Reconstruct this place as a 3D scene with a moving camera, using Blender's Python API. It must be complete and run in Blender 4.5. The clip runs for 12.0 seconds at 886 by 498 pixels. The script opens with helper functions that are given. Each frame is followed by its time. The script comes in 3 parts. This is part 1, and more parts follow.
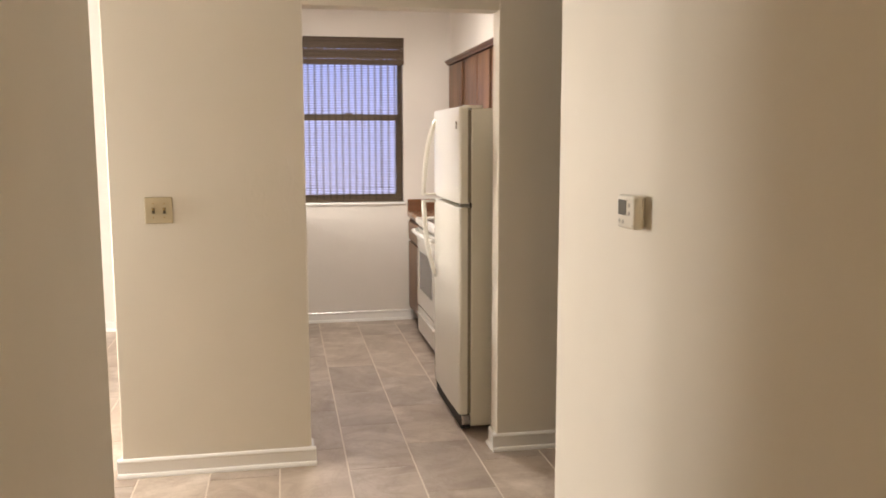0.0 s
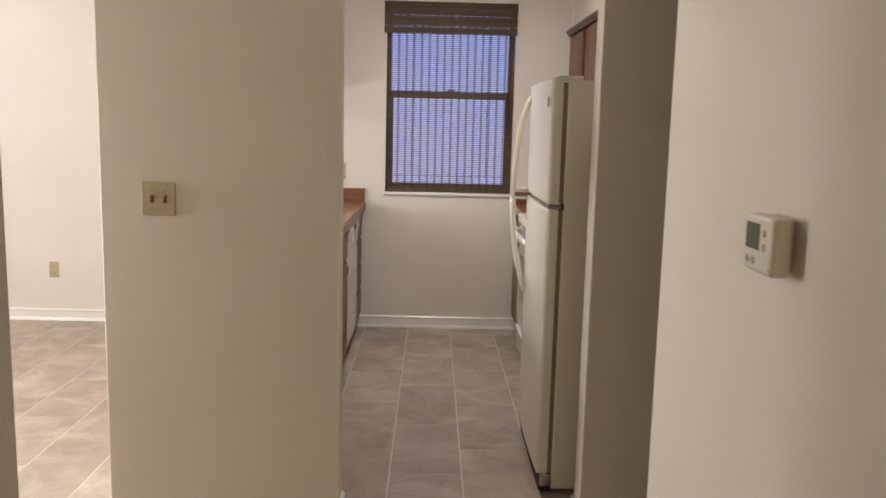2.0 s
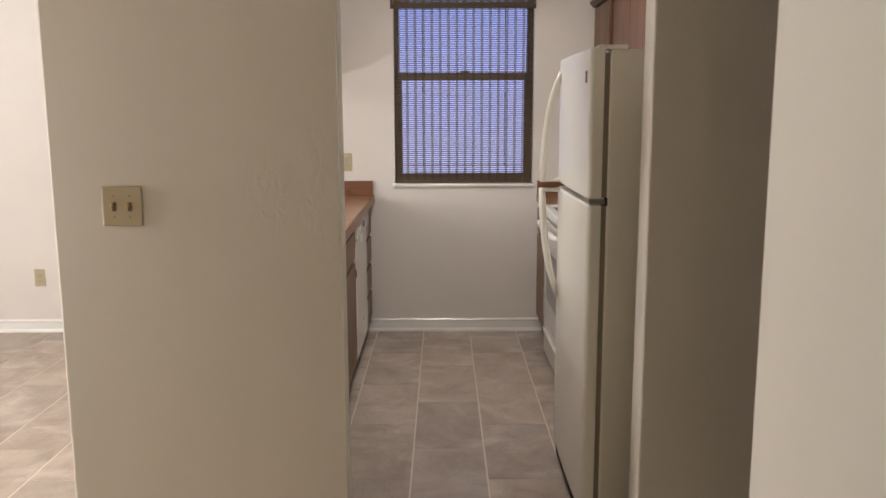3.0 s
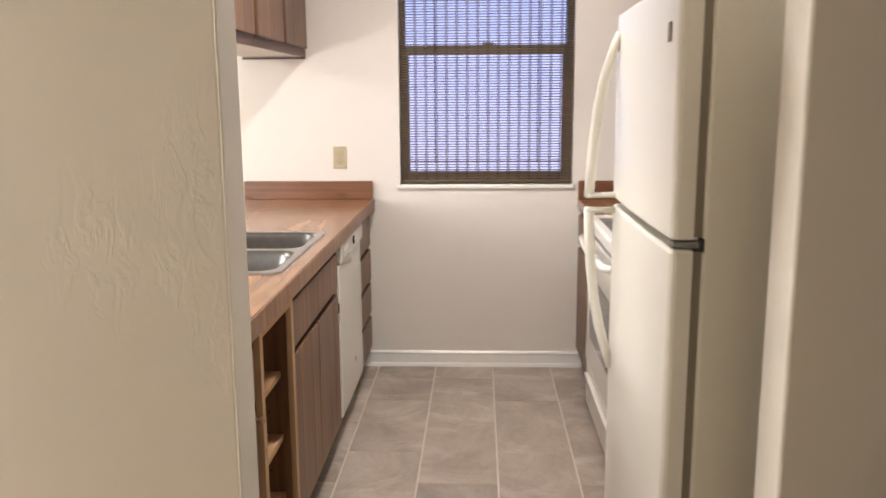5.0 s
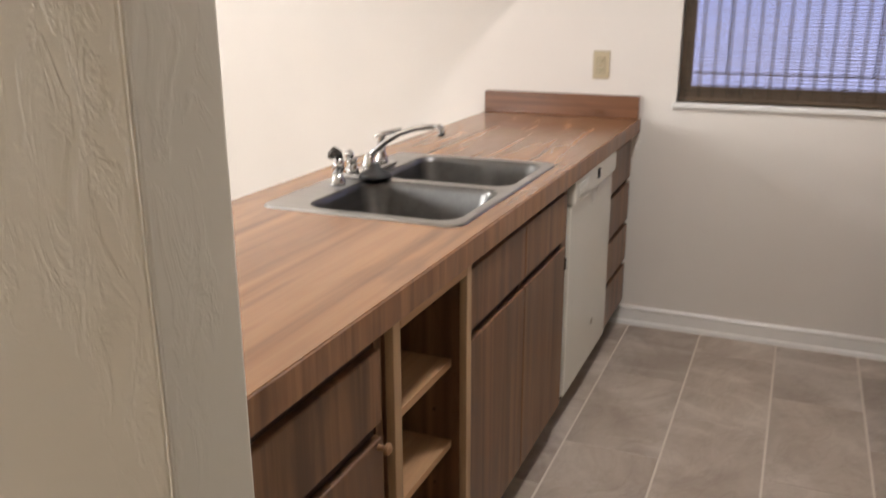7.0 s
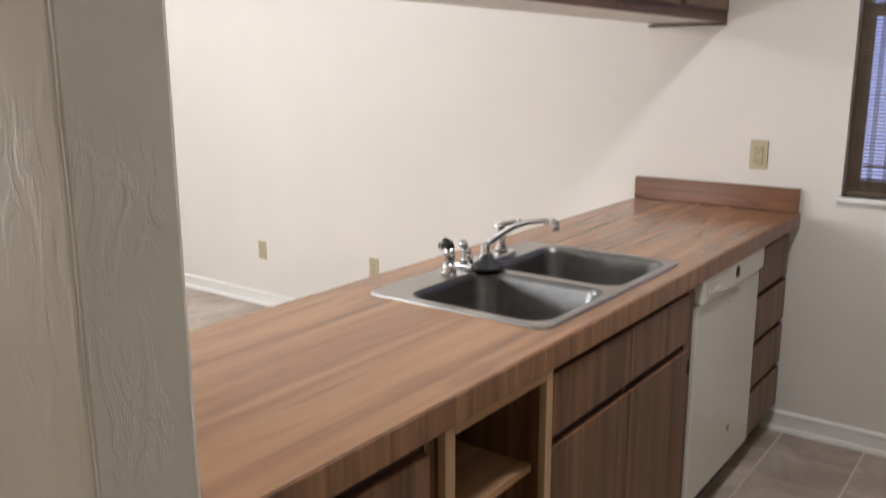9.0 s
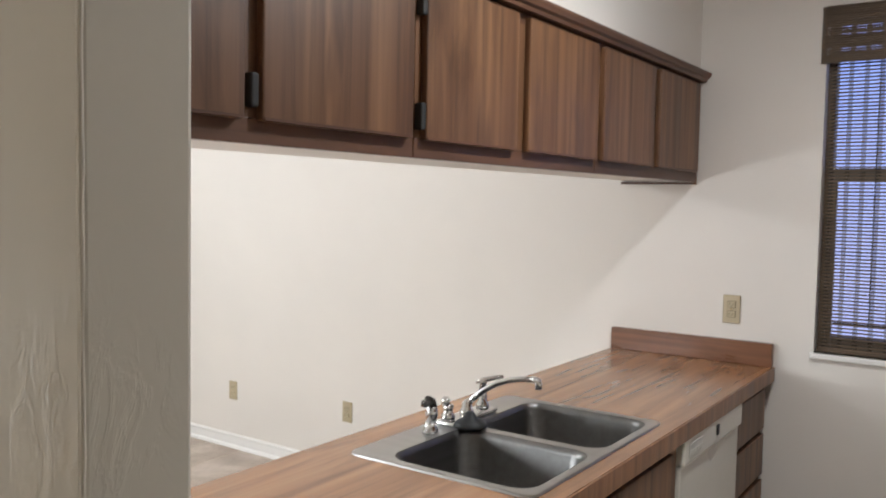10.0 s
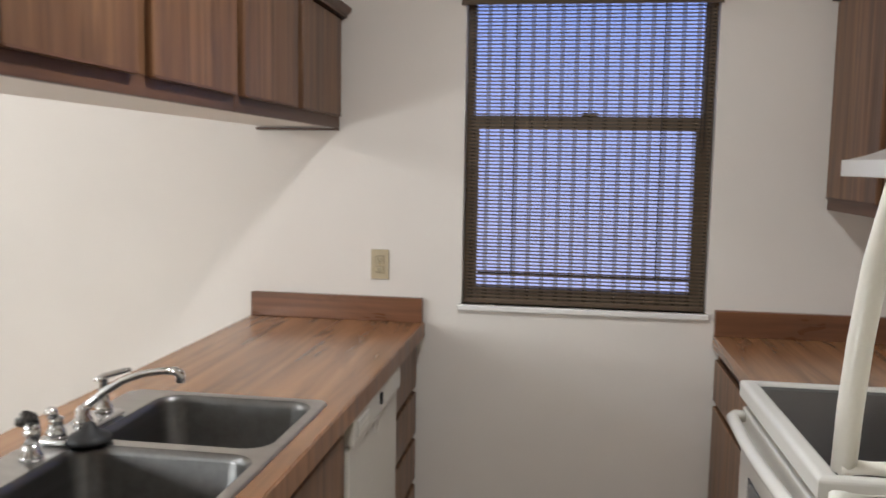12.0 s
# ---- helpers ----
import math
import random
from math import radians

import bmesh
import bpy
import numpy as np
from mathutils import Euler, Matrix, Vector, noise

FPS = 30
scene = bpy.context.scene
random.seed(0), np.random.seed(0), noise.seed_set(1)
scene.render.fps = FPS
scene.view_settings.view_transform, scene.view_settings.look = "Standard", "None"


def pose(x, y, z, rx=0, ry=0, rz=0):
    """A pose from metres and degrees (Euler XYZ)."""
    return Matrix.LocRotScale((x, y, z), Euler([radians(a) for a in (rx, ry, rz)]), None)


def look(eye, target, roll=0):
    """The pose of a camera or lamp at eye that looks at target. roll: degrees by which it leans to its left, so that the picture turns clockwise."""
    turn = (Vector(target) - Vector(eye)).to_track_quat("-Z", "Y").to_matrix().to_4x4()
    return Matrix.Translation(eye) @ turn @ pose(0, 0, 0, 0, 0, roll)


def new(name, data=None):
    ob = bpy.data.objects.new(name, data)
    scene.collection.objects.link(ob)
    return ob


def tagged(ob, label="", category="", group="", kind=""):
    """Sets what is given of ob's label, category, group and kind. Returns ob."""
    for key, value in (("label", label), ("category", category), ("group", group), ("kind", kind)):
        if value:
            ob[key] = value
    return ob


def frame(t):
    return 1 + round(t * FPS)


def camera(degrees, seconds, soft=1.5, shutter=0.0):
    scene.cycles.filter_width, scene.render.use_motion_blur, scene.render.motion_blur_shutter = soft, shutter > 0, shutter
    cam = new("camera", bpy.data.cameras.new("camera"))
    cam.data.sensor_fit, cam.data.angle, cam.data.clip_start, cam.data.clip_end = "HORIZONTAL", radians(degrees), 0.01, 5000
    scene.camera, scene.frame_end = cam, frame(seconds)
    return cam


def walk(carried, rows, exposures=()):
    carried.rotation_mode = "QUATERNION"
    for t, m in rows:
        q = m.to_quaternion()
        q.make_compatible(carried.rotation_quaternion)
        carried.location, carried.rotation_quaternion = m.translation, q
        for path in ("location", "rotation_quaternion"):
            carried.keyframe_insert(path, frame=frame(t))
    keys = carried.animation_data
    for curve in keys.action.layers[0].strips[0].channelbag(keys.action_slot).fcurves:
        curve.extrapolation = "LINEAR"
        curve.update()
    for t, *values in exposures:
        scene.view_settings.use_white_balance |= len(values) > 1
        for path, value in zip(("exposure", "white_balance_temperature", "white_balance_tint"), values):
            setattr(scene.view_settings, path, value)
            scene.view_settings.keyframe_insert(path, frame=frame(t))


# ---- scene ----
cam = camera(56.0, 12.0, soft=1.6, shutter=0.4)
PATH = [
    (0, (0.192, 0.101, 1.484), (0.565, 2.049, 1.227), -0.1),
    (0.5, (0.338, 0.22, 1.479), (0.57, 2.191, 1.23), 0.2),
    (1, (0.412, 0.469, 1.48), (0.592, 2.442, 1.21), 0.2),
    (1.5, (0.526, 0.698, 1.463), (0.653, 2.675, 1.187), 0.5),
    (2, (0.606, 0.97, 1.463), (0.636, 2.948, 1.17), 1.4),
    (2.5, (0.592, 1.24, 1.47), (0.586, 3.216, 1.16), 0.1),
    (3, (0.583, 1.474, 1.456), (0.583, 3.447, 1.129), -0.2),
    (3.2, (0.593, 1.592, 1.454), (0.594, 3.565, 1.122), 0.3),
    (4.8, (0.664, 2.47, 1.446), (0.623, 4.439, 1.095), -1.0),
    (5, (0.688, 2.573, 1.449), (0.6, 4.538, 1.085), -0.4),
    (5.5, (0.703, 2.839, 1.429), (0.522, 4.793, 1.043), -1.0),
    (6, (0.693, 3.046, 1.441), (0.466, 4.992, 1.037), -1.7),
    (6.5, (0.711, 3.235, 1.418), (0.232, 5.125, 0.976), -0.1),
    (7, (0.739, 3.381, 1.402), (-0.011, 5.143, 0.824), -0.2),
    (7.2, (0.753, 3.428, 1.39), (-0.053, 5.14, 0.744), -0.1),
    (8.8, (0.937, 3.504, 1.467), (-0.219, 5.056, 0.964), -0.3),
    (9, (0.937, 3.503, 1.479), (-0.233, 5.068, 1.05), -0.2),
    (9.5, (0.924, 3.487, 1.523), (-0.254, 5.084, 1.271), 0.7),
    (10, (0.908, 3.474, 1.553), (-0.229, 5.115, 1.434), 1.1),
    (10.3, (0.879, 3.475, 1.568), (-0.174, 5.174, 1.499), 0.7),
    (10.5, (0.835, 3.481, 1.574), (-0.129, 5.233, 1.536), 0.3),
    (11, (0.746, 3.501, 1.572), (0.061, 5.379, 1.536), -1.2),
    (11.5, (0.683, 3.631, 1.539), (0.217, 5.572, 1.429), -0.5),
    (12, (0.657, 3.822, 1.522), (0.366, 5.79, 1.315), 1.0),
]
EXPOSURES = [(0.0, 0.34, 6700, 10), (1.2, 0.08, 6700, 10), (2.5, -0.45, 6250, 10), (3.2, -0.30, 6250, 10), (4.8, 0.40, 6250, 10), (5.5, 0.27, 6250, 10),
             (6.5, 0.06, 6200, 10), (7.2, -0.13, 6100, 9), (8.8, -0.36, 5850, 8), (10.0, -0.41, 5700, 5), (12.0, -0.41, 5800, 5)]
walk(cam, [(t, look(eye, target, roll)) for t, eye, target, roll in PATH], EXPOSURES)

# ---- world and light ----
world = bpy.data.worlds.new("sky")
scene.world = world
world.use_nodes = True
wn, wl = world.node_tree.nodes, world.node_tree.links
sky = wn.new("ShaderNodeTexSky")
sky.sky_type, sky.sun_disc = "NISHITA", False
sky.sun_elevation, sky.sun_rotation = radians(6), radians(200)
wl.new(sky.outputs[0], wn["Background"].inputs[0])
wn["Background"].inputs[1].default_value = 0.08


def lamp(name, kind, place, power, colour, size=0.1, aim=None):
    data = bpy.data.lights.new(name, kind)
    data.energy, data.color = power, colour
    if kind == "AREA":
        data.shape, data.size = "DISK", size
    else:
        data.shadow_soft_size = size
    ob = new(name, data)
    ob.matrix_world = look(place, aim) if aim else Matrix.Translation(place)
    return ob


lamp("kitchen_ceiling_lamp", "AREA", (0.57, 5.34, 2.50), 24, (1.0, 0.93, 0.87), 0.20, (0.57, 5.3401, 0.0))
# Point fill added at the unseen fixture to brighten soffit and upper walls.
lamp("kitchen_ceiling_fill", "POINT", (0.57, 5.34, 2.46), 8.5, (1.0, 0.93, 0.87), 0.10)
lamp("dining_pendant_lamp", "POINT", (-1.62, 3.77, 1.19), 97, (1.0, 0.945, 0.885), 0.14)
# Unseen fill, added to brighten the dining wall and floor.
lamp("dining_wall_fill", "POINT", (-3.6, 4.4, 2.35), 155, (1.0, 0.96, 0.915), 0.22)
# Warm fill with no known fixture, added to lift the hall walls.
lamp("hall_fill", "POINT", (0.45, -1.1, 1.85), 17, (1.0, 0.765, 0.49), 0.12)


# ---- materials ----
def nodes_of(name, rough=0.5, metal=0.0):
    m = bpy.data.materials.new(name)
    m.use_nodes = True
    n, l = m.node_tree.nodes, m.node_tree.links
    b = n["Principled BSDF"]
    b.inputs["Roughness"].default_value, b.inputs["Metallic"].default_value = rough, metal
    return m, n, l, b


def coords(n, l, scale, randomised=True):
    """World-size object coordinates, moved by chance from object to object."""
    tc, mp = n.new("ShaderNodeTexCoord"), n.new("ShaderNodeMapping")
    mp.inputs["Scale"].default_value = scale
    if randomised:
        info, add, mul = n.new("ShaderNodeObjectInfo"), n.new("ShaderNodeVectorMath"), n.new("ShaderNodeVectorMath")
        add.operation, mul.operation = "ADD", "MULTIPLY"
        mul.inputs[1].default_value = (37.0, 53.0, 71.0)
        l.new(info.outputs["Random"], mul.inputs[0])
        l.new(tc.outputs["Object"], add.inputs[0])
        l.new(mul.outputs[0], add.inputs[1])
        l.new(add.outputs[0], mp.inputs["Vector"])
    else:
        l.new(tc.outputs["Object"], mp.inputs["Vector"])
    return mp.outputs[0]


def noise_node(n, l, vec, scale, detail=4.0, rough=0.55, distortion=0.0):
    t = n.new("ShaderNodeTexNoise")
    t.inputs["Scale"].default_value, t.inputs["Detail"].default_value = scale, detail
    t.inputs["Roughness"].default_value, t.inputs["Distortion"].default_value = rough, distortion
    l.new(vec, t.inputs["Vector"])
    return t.outputs["Fac"]


def ramp(n, l, fac, stops):
    r = n.new("ShaderNodeValToRGB")
    while len(r.color_ramp.elements) < len(stops):
        r.color_ramp.elements.new(0.5)
    for e, (pos, col) in zip(r.color_ramp.elements, stops):
        e.position, e.color = pos, (*col, 1)
    l.new(fac, r.inputs[0])
    return r.outputs[0]


def mix(n, l, kind, fac, a, b):
    x = n.new("ShaderNodeMix")
    x.data_type, x.blend_type = "RGBA", kind
    if isinstance(fac, float):
        x.inputs[0].default_value = fac
    else:
        l.new(fac, x.inputs[0])
    for sock, v in ((x.inputs[6], a), (x.inputs[7], b)):
        if isinstance(v, tuple):
            sock.default_value = (*v, 1)
        else:
            l.new(v, sock)
    return x.outputs[2]


def bump(n, l, b, height, strength, distance):
    u = n.new("ShaderNodeBump")
    u.inputs["Strength"].default_value, u.inputs["Distance"].default_value = strength, distance
    l.new(height, u.inputs["Height"])
    l.new(u.outputs[0], b.inputs["Normal"])


def paint(name, colour, rough=0.55, relief=0.13, dirt=0.06):
    """Rolled wall paint: faint blotches, fine stipple and a soft trowelled relief."""
    m, n, l, b = nodes_of(name, rough)
    v = coords(n, l, (1, 1, 1), False)
    big = noise_node(n, l, v, 1.3, 3)
    dark = tuple(c * (1 - dirt) for c in colour)
    l.new(ramp(n, l, big, [(0.3, dark), (0.7, colour)]), b.inputs["Base Color"])
    fine, broad = noise_node(n, l, v, 160, 2), noise_node(n, l, v, 14, 3, 0.6, 1.2)
    add = n.new("ShaderNodeMath")
    add.operation = "MULTIPLY_ADD"
    add.inputs[1].default_value = 2.2
    l.new(broad, add.inputs[0])
    l.new(fine, add.inputs[2])
    bump(n, l, b, add.outputs[0], relief, 0.004)
    return m


def plaster(name, colour, patches):
    """Painted plaster with raised, dragged trowel marks in patches (place, radius)."""
    m, n, l, b = nodes_of(name, 0.72)
    v = coords(n, l, (1, 1, 1), False)
    big = noise_node(n, l, v, 1.5, 3)
    l.new(ramp(n, l, big, [(0.3, tuple(c * 0.95 for c in colour)), (0.7, colour)]), b.inputs["Base Color"])
    marks = noise_node(n, l, coords(n, l, (1.0, 1.0, 0.42), False), 27, 5, 0.62, 0.7)
    sharp = ramp(n, l, marks, [(0.46, (0, 0, 0)), (0.56, (0.75, 0.75, 0.75)), (0.63, (0.45, 0.45, 0.45)), (0.74, (1, 1, 1))])
    cover = ramp(n, l, noise_node(n, l, v, 3.2, 2), [(0.62, (0, 0, 0)), (0.80, (0.5, 0.5, 0.5))])
    stretched = coords(n, l, (1.0, 1.0, 0.55), False)
    for (x, y, z), radius in patches:
        d, mr = n.new("ShaderNodeVectorMath"), n.new("ShaderNodeMapRange")
        d.operation = "DISTANCE"
        d.inputs[1].default_value = (x, y, z * 0.55)
        l.new(stretched, d.inputs[0])
        l.new(d.outputs["Value"], mr.inputs[0])
        mr.inputs[1].default_value, mr.inputs[2].default_value = radius, radius * 0.35
        cover = mix(n, l, "LIGHTEN", 1.0, cover, mr.outputs[0])
    h = mix(n, l, "MULTIPLY", 1.0, sharp, cover)
    fine = noise_node(n, l, v, 9, 3, 0.5, 0.6)
    h2 = mix(n, l, "ADD", 0.30, h, fine)
    bump(n, l, b, h2, 0.22, 0.004)
    return m


def wood(name, light, mid, dark, axis, rough=0.42, strip=0.085, figure=1.0, fine=0.55):
    """Wood-grain laminate: boards of unlike tone, soft streaks, dark figure lines and smoky stains."""
    m, n, l, b = nodes_of(name, rough)

    def grain(along, across):
        return coords(n, l, tuple(along if a == axis else across for a in "xyz"))

    boards = noise_node(n, l, grain(0.22, 0.55 / strip), 1.0, 0.0, 0.5, 0.12)
    streak = noise_node(n, l, grain(0.9, 30.0), 1.0, 6, 0.62, 0.35)
    fibre = noise_node(n, l, grain(6.0, 420.0), 1.0, 2, 0.5, 0.2)
    c = ramp(n, l, boards, [(0.30, mid), (0.43, tuple((p + q) / 2 for p, q in zip(light, mid))), (0.50, light), (0.57, mid), (0.70, light)])
    c = mix(n, l, "MULTIPLY", fine, c, ramp(n, l, streak, [(0.33, (0.45, 0.41, 0.38)), (0.47, (0.90, 0.88, 0.87)), (0.62, (1.15, 1.14, 1.12))]))
    c = mix(n, l, "MULTIPLY", 0.5, c, ramp(n, l, fibre, [(0.3, (0.88, 0.87, 0.86)), (0.7, (1.06, 1.06, 1.06))]))
    lines = ramp(n, l, noise_node(n, l, grain(1.3, 17.0), 1.0, 3, 0.55, 0.8), [(0.54, (0, 0, 0)), (0.78, (0.8 * figure, 0.8 * figure, 0.8 * figure))])
    c = mix(n, l, "MIX", lines, c, dark)
    cloud = noise_node(n, l, grain(1.7, 9.0), 1.0, 4, 0.6, 0.9)
    smoke = ramp(n, l, cloud, [(0.52, (0, 0, 0)), (0.72, (0.75 * figure, 0.75 * figure, 0.75 * figure))])
    l.new(mix(n, l, "MIX", smoke, c, tuple(v * 1.3 for v in dark)), b.inputs["Base Color"])
    l.new(ramp(n, l, cloud, [(0.3, (rough + 0.06,) * 3), (0.7, (rough - 0.05,) * 3)]), b.inputs["Roughness"])
    bump(n, l, b, streak, 0.02, 0.001)
    return m


def stone_tile(name):
    m, n, l, b = nodes_of(name, 0.36)
    v = coords(n, l, (2.3, 2.0, 1))
    cloud = noise_node(n, l, v, 1.25, 6, 0.58, 0.9)
    base = ramp(n, l, cloud, [(0.30, (0.325, 0.258, 0.208)), (0.50, (0.405, 0.333, 0.272)), (0.70, (0.50, 0.425, 0.356))])
    wisp = noise_node(n, l, coords(n, l, (1.7, 2.4, 1)), 1.0, 5, 0.6, 1.3)
    col = mix(n, l, "ADD", 1.0, base, ramp(n, l, wisp, [(0.52, (0, 0, 0)), (0.62, (0.085, 0.083, 0.080)), (0.74, (0.20, 0.197, 0.193))]))
    vein = noise_node(n, l, coords(n, l, (5.0, 3.2, 1)), 1.0, 5, 0.62, 1.8)
    col = mix(n, l, "MULTIPLY", 0.6, col, ramp(n, l, vein, [(0.46, (1, 1, 1)), (0.50, (0.86, 0.84, 0.82)), (0.54, (1, 1, 1))]))
    grain = noise_node(n, l, coords(n, l, (1, 1, 1)), 60, 3)
    g = ramp(n, l, grain, [(0.3, (0.965, 0.965, 0.965)), (0.7, (1.02, 1.02, 1.02))])
    info = n.new("ShaderNodeObjectInfo")
    tint = ramp(n, l, info.outputs["Random"], [(0.0, (0.90, 0.90, 0.91)), (1.0, (1.07, 1.06, 1.04))])
    c = mix(n, l, "MULTIPLY", 1.0, mix(n, l, "MULTIPLY", 1.0, col, g), tint)
    l.new(c, b.inputs["Base Color"])
    l.new(ramp(n, l, cloud, [(0.3, (0.46, 0.46, 0.46)), (0.7, (0.32, 0.32, 0.32))]), b.inputs["Roughness"])
    bump(n, l, b, cloud, 0.12, 0.002)
    return m


def sheer(name, colour, cover):
    """Loose yarn that lets part of the light through."""
    m, n, l, b = nodes_of(name, 0.9)
    b.inputs["Base Color"].default_value = (*colour, 1)
    t, x = n.new("ShaderNodeBsdfTransparent"), n.new("ShaderNodeMixShader")
    x.inputs[0].default_value = cover
    l.new(t.outputs[0], x.inputs[1])
    l.new(b.outputs[0], x.inputs[2])
    l.new(x.outputs[0], n["Material Output"].inputs[0])
    return m


def plain(name, colour, rough=0.4, metal=0.0, vary=0.05, relief=0.03, scale=30.0):
    m, n, l, b = nodes_of(name, rough, metal)
    v = coords(n, l, (1, 1, 1))
    f = noise_node(n, l, v, scale, 3)
    l.new(ramp(n, l, f, [(0.3, tuple(c * (1 - vary) for c in colour)), (0.7, colour)]), b.inputs["Base Color"])
    bump(n, l, b, f, relief, 0.001)
    return m


def steel(name, axis, low, high, rough):
    m, n, l, b = nodes_of(name, rough, 1.0)
    v = coords(n, l, tuple(1.0 if a == axis else 40.0 for a in "xyz"))
    f = noise_node(n, l, v, 1.0, 3)
    l.new(ramp(n, l, f, [(0.3, low), (0.7, high)]), b.inputs["Base Color"])
    l.new(ramp(n, l, f, [(0.2, (rough + 0.02,) * 3), (0.8, (rough - 0.02,) * 3)]), b.inputs["Roughness"])
    return m


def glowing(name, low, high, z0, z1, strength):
    """Emissive sheet for a hazy evening distance: painted paler towards the ground, bluer above."""
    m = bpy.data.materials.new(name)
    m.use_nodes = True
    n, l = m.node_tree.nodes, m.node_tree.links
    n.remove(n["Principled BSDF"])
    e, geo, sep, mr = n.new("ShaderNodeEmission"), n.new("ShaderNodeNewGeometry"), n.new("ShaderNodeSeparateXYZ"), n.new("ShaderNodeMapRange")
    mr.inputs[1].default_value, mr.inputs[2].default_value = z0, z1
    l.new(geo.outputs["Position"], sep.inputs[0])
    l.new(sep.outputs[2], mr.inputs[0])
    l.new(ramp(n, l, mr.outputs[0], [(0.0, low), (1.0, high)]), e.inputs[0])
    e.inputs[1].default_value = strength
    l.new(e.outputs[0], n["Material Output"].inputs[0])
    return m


WALL = paint("wall_paint_warm_white", (0.80, 0.755, 0.70))
PATCHES = (((0.235, 3.857, 1.35), 0.10), ((0.27, 3.857, 1.25), 0.06), ((0.07, 3.857, 1.20), 0.11), ((0.208, 3.857, 1.17), 0.06),
           ((0.270, 3.857, 1.07), 0.07), ((0.289, 3.905, 1.34), 0.06), ((0.289, 3.90, 1.17), 0.05))
WALL_HALL = plaster("hall_plaster_cream", (0.74, 0.69, 0.60), PATCHES)
CEIL = paint("ceiling_paint_white", (0.82, 0.80, 0.77), 0.7, 0.4)
TRIM = plain("trim_gloss_white", (0.86, 0.84, 0.81), 0.25, 0.0, 0.03, 0.02, 12)
TILE = stone_tile("grey_beige_stone_tile")
GROUT = plain("pale_grout", (0.74, 0.66, 0.57), 0.9, 0.0, 0.2, 0.3, 200)
COUNTER = wood("counter_laminate", (0.37, 0.191, 0.091), (0.285, 0.141, 0.066), (0.095, 0.045, 0.026), "y", 0.20, 0.10, 0.55, 0.42)
BAND = wood("edge_band_laminate", (0.34, 0.178, 0.088), (0.25, 0.122, 0.060), (0.075, 0.034, 0.018), "z", 0.36, 0.028, 1.0, 0.7)
SPLASH = wood("splash_laminate", (0.235, 0.108, 0.053), (0.175, 0.077, 0.038), (0.075, 0.033, 0.017), "x", 0.30, 0.05)
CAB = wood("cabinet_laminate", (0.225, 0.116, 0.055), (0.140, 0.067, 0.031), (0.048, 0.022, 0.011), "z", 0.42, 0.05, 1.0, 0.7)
# Dark trim laminate; on rails and rims its tone includes shade below doors.
CAB_RAIL = wood("dark_rail_and_trim_laminate", (0.135, 0.064, 0.034), (0.095, 0.044, 0.023), (0.045, 0.021, 0.012), "y", 0.45, 0.05)
RAW = wood("bare_shelf_wood", (0.47, 0.275, 0.138), (0.40, 0.228, 0.112), (0.27, 0.145, 0.068), "y", 0.6, 0.06)
RAW_Z = wood("bare_frame_wood", (0.50, 0.34, 0.20), (0.43, 0.28, 0.155), (0.30, 0.18, 0.09), "z", 0.6, 0.06)
# Near-black brown: the shade of gaps, slots and holes is in the colour.
RECESS = plain("recess_shade_brown", (0.055, 0.028, 0.017), 0.8)
KICK = plain("black_toe_kick", (0.02, 0.018, 0.017), 0.7)
BISQUE = plain("bisque_enamel", (0.82, 0.79, 0.71), 0.28, 0.0, 0.03, 0.05, 220)
BISQUE_SIDE = plain("bisque_textured_enamel", (0.76, 0.73, 0.63), 0.45, 0.0, 0.04, 0.22, 300)
GASKET = plain("grey_brown_gasket", (0.27, 0.235, 0.18), 0.7)
WHITE = plain("white_enamel", (0.75, 0.725, 0.665), 0.22, 0.0, 0.02, 0.01, 60)
PANEL = plain("dishwasher_panel_cream", (0.76, 0.735, 0.65), 0.2, 0.0, 0.03, 0.02, 60)
PAD = plain("pale_grey_pad", (0.56, 0.54, 0.48), 0.4)
BLACK = plain("black_rubber", (0.012, 0.012, 0.013), 0.55)
SPRAY = plain("dark_chromed_plastic", (0.10, 0.095, 0.09), 0.12, 0.7)
GLASS_BLACK = plain("black_ceramic_glass", (0.022, 0.023, 0.025), 0.12, 0.0, 0.1, 0.0)
GLASS_BLACK.node_tree.nodes["Principled BSDF"].inputs["Specular IOR Level"].default_value = 0.12
OVEN_GLASS = plain("grey_oven_glass", (0.16, 0.165, 0.175), 0.1, 0.0, 0.05, 0.0)
STEEL_X = steel("brushed_steel_deck", "x", (0.40, 0.392, 0.38), (0.45, 0.442, 0.43), 0.30)
# Darkened copy of the deck steel: the bowls' shade is in the colour.
STEEL_Z = steel("brushed_steel_bowl_shaded", "y", (0.16, 0.156, 0.150), (0.195, 0.191, 0.185), 0.36)
CHROME = plain("polished_chrome", (0.64, 0.64, 0.64), 0.06, 1.0, 0.02, 0.0)
BAMBOO = wood("bamboo_slat", (0.135, 0.092, 0.055), (0.10, 0.066, 0.038), (0.055, 0.034, 0.02), "x", 0.6, 0.01)
YARN = sheer("blind_yarn", (0.06, 0.05, 0.045), 0.27)
SLAT = wood("thin_bamboo_slat", (0.17, 0.118, 0.072), (0.125, 0.084, 0.05), (0.07, 0.045, 0.027), "x", 0.6, 0.01)
CORD = plain("blind_cord_brown", (0.05, 0.04, 0.035), 0.8)
BRONZE = plain("bronze_aluminium", (0.10, 0.080, 0.058), 0.45, 0.3)
ALMOND = plain("almond_plastic", (0.50, 0.425, 0.28), 0.35, 0.0, 0.04, 0.01)
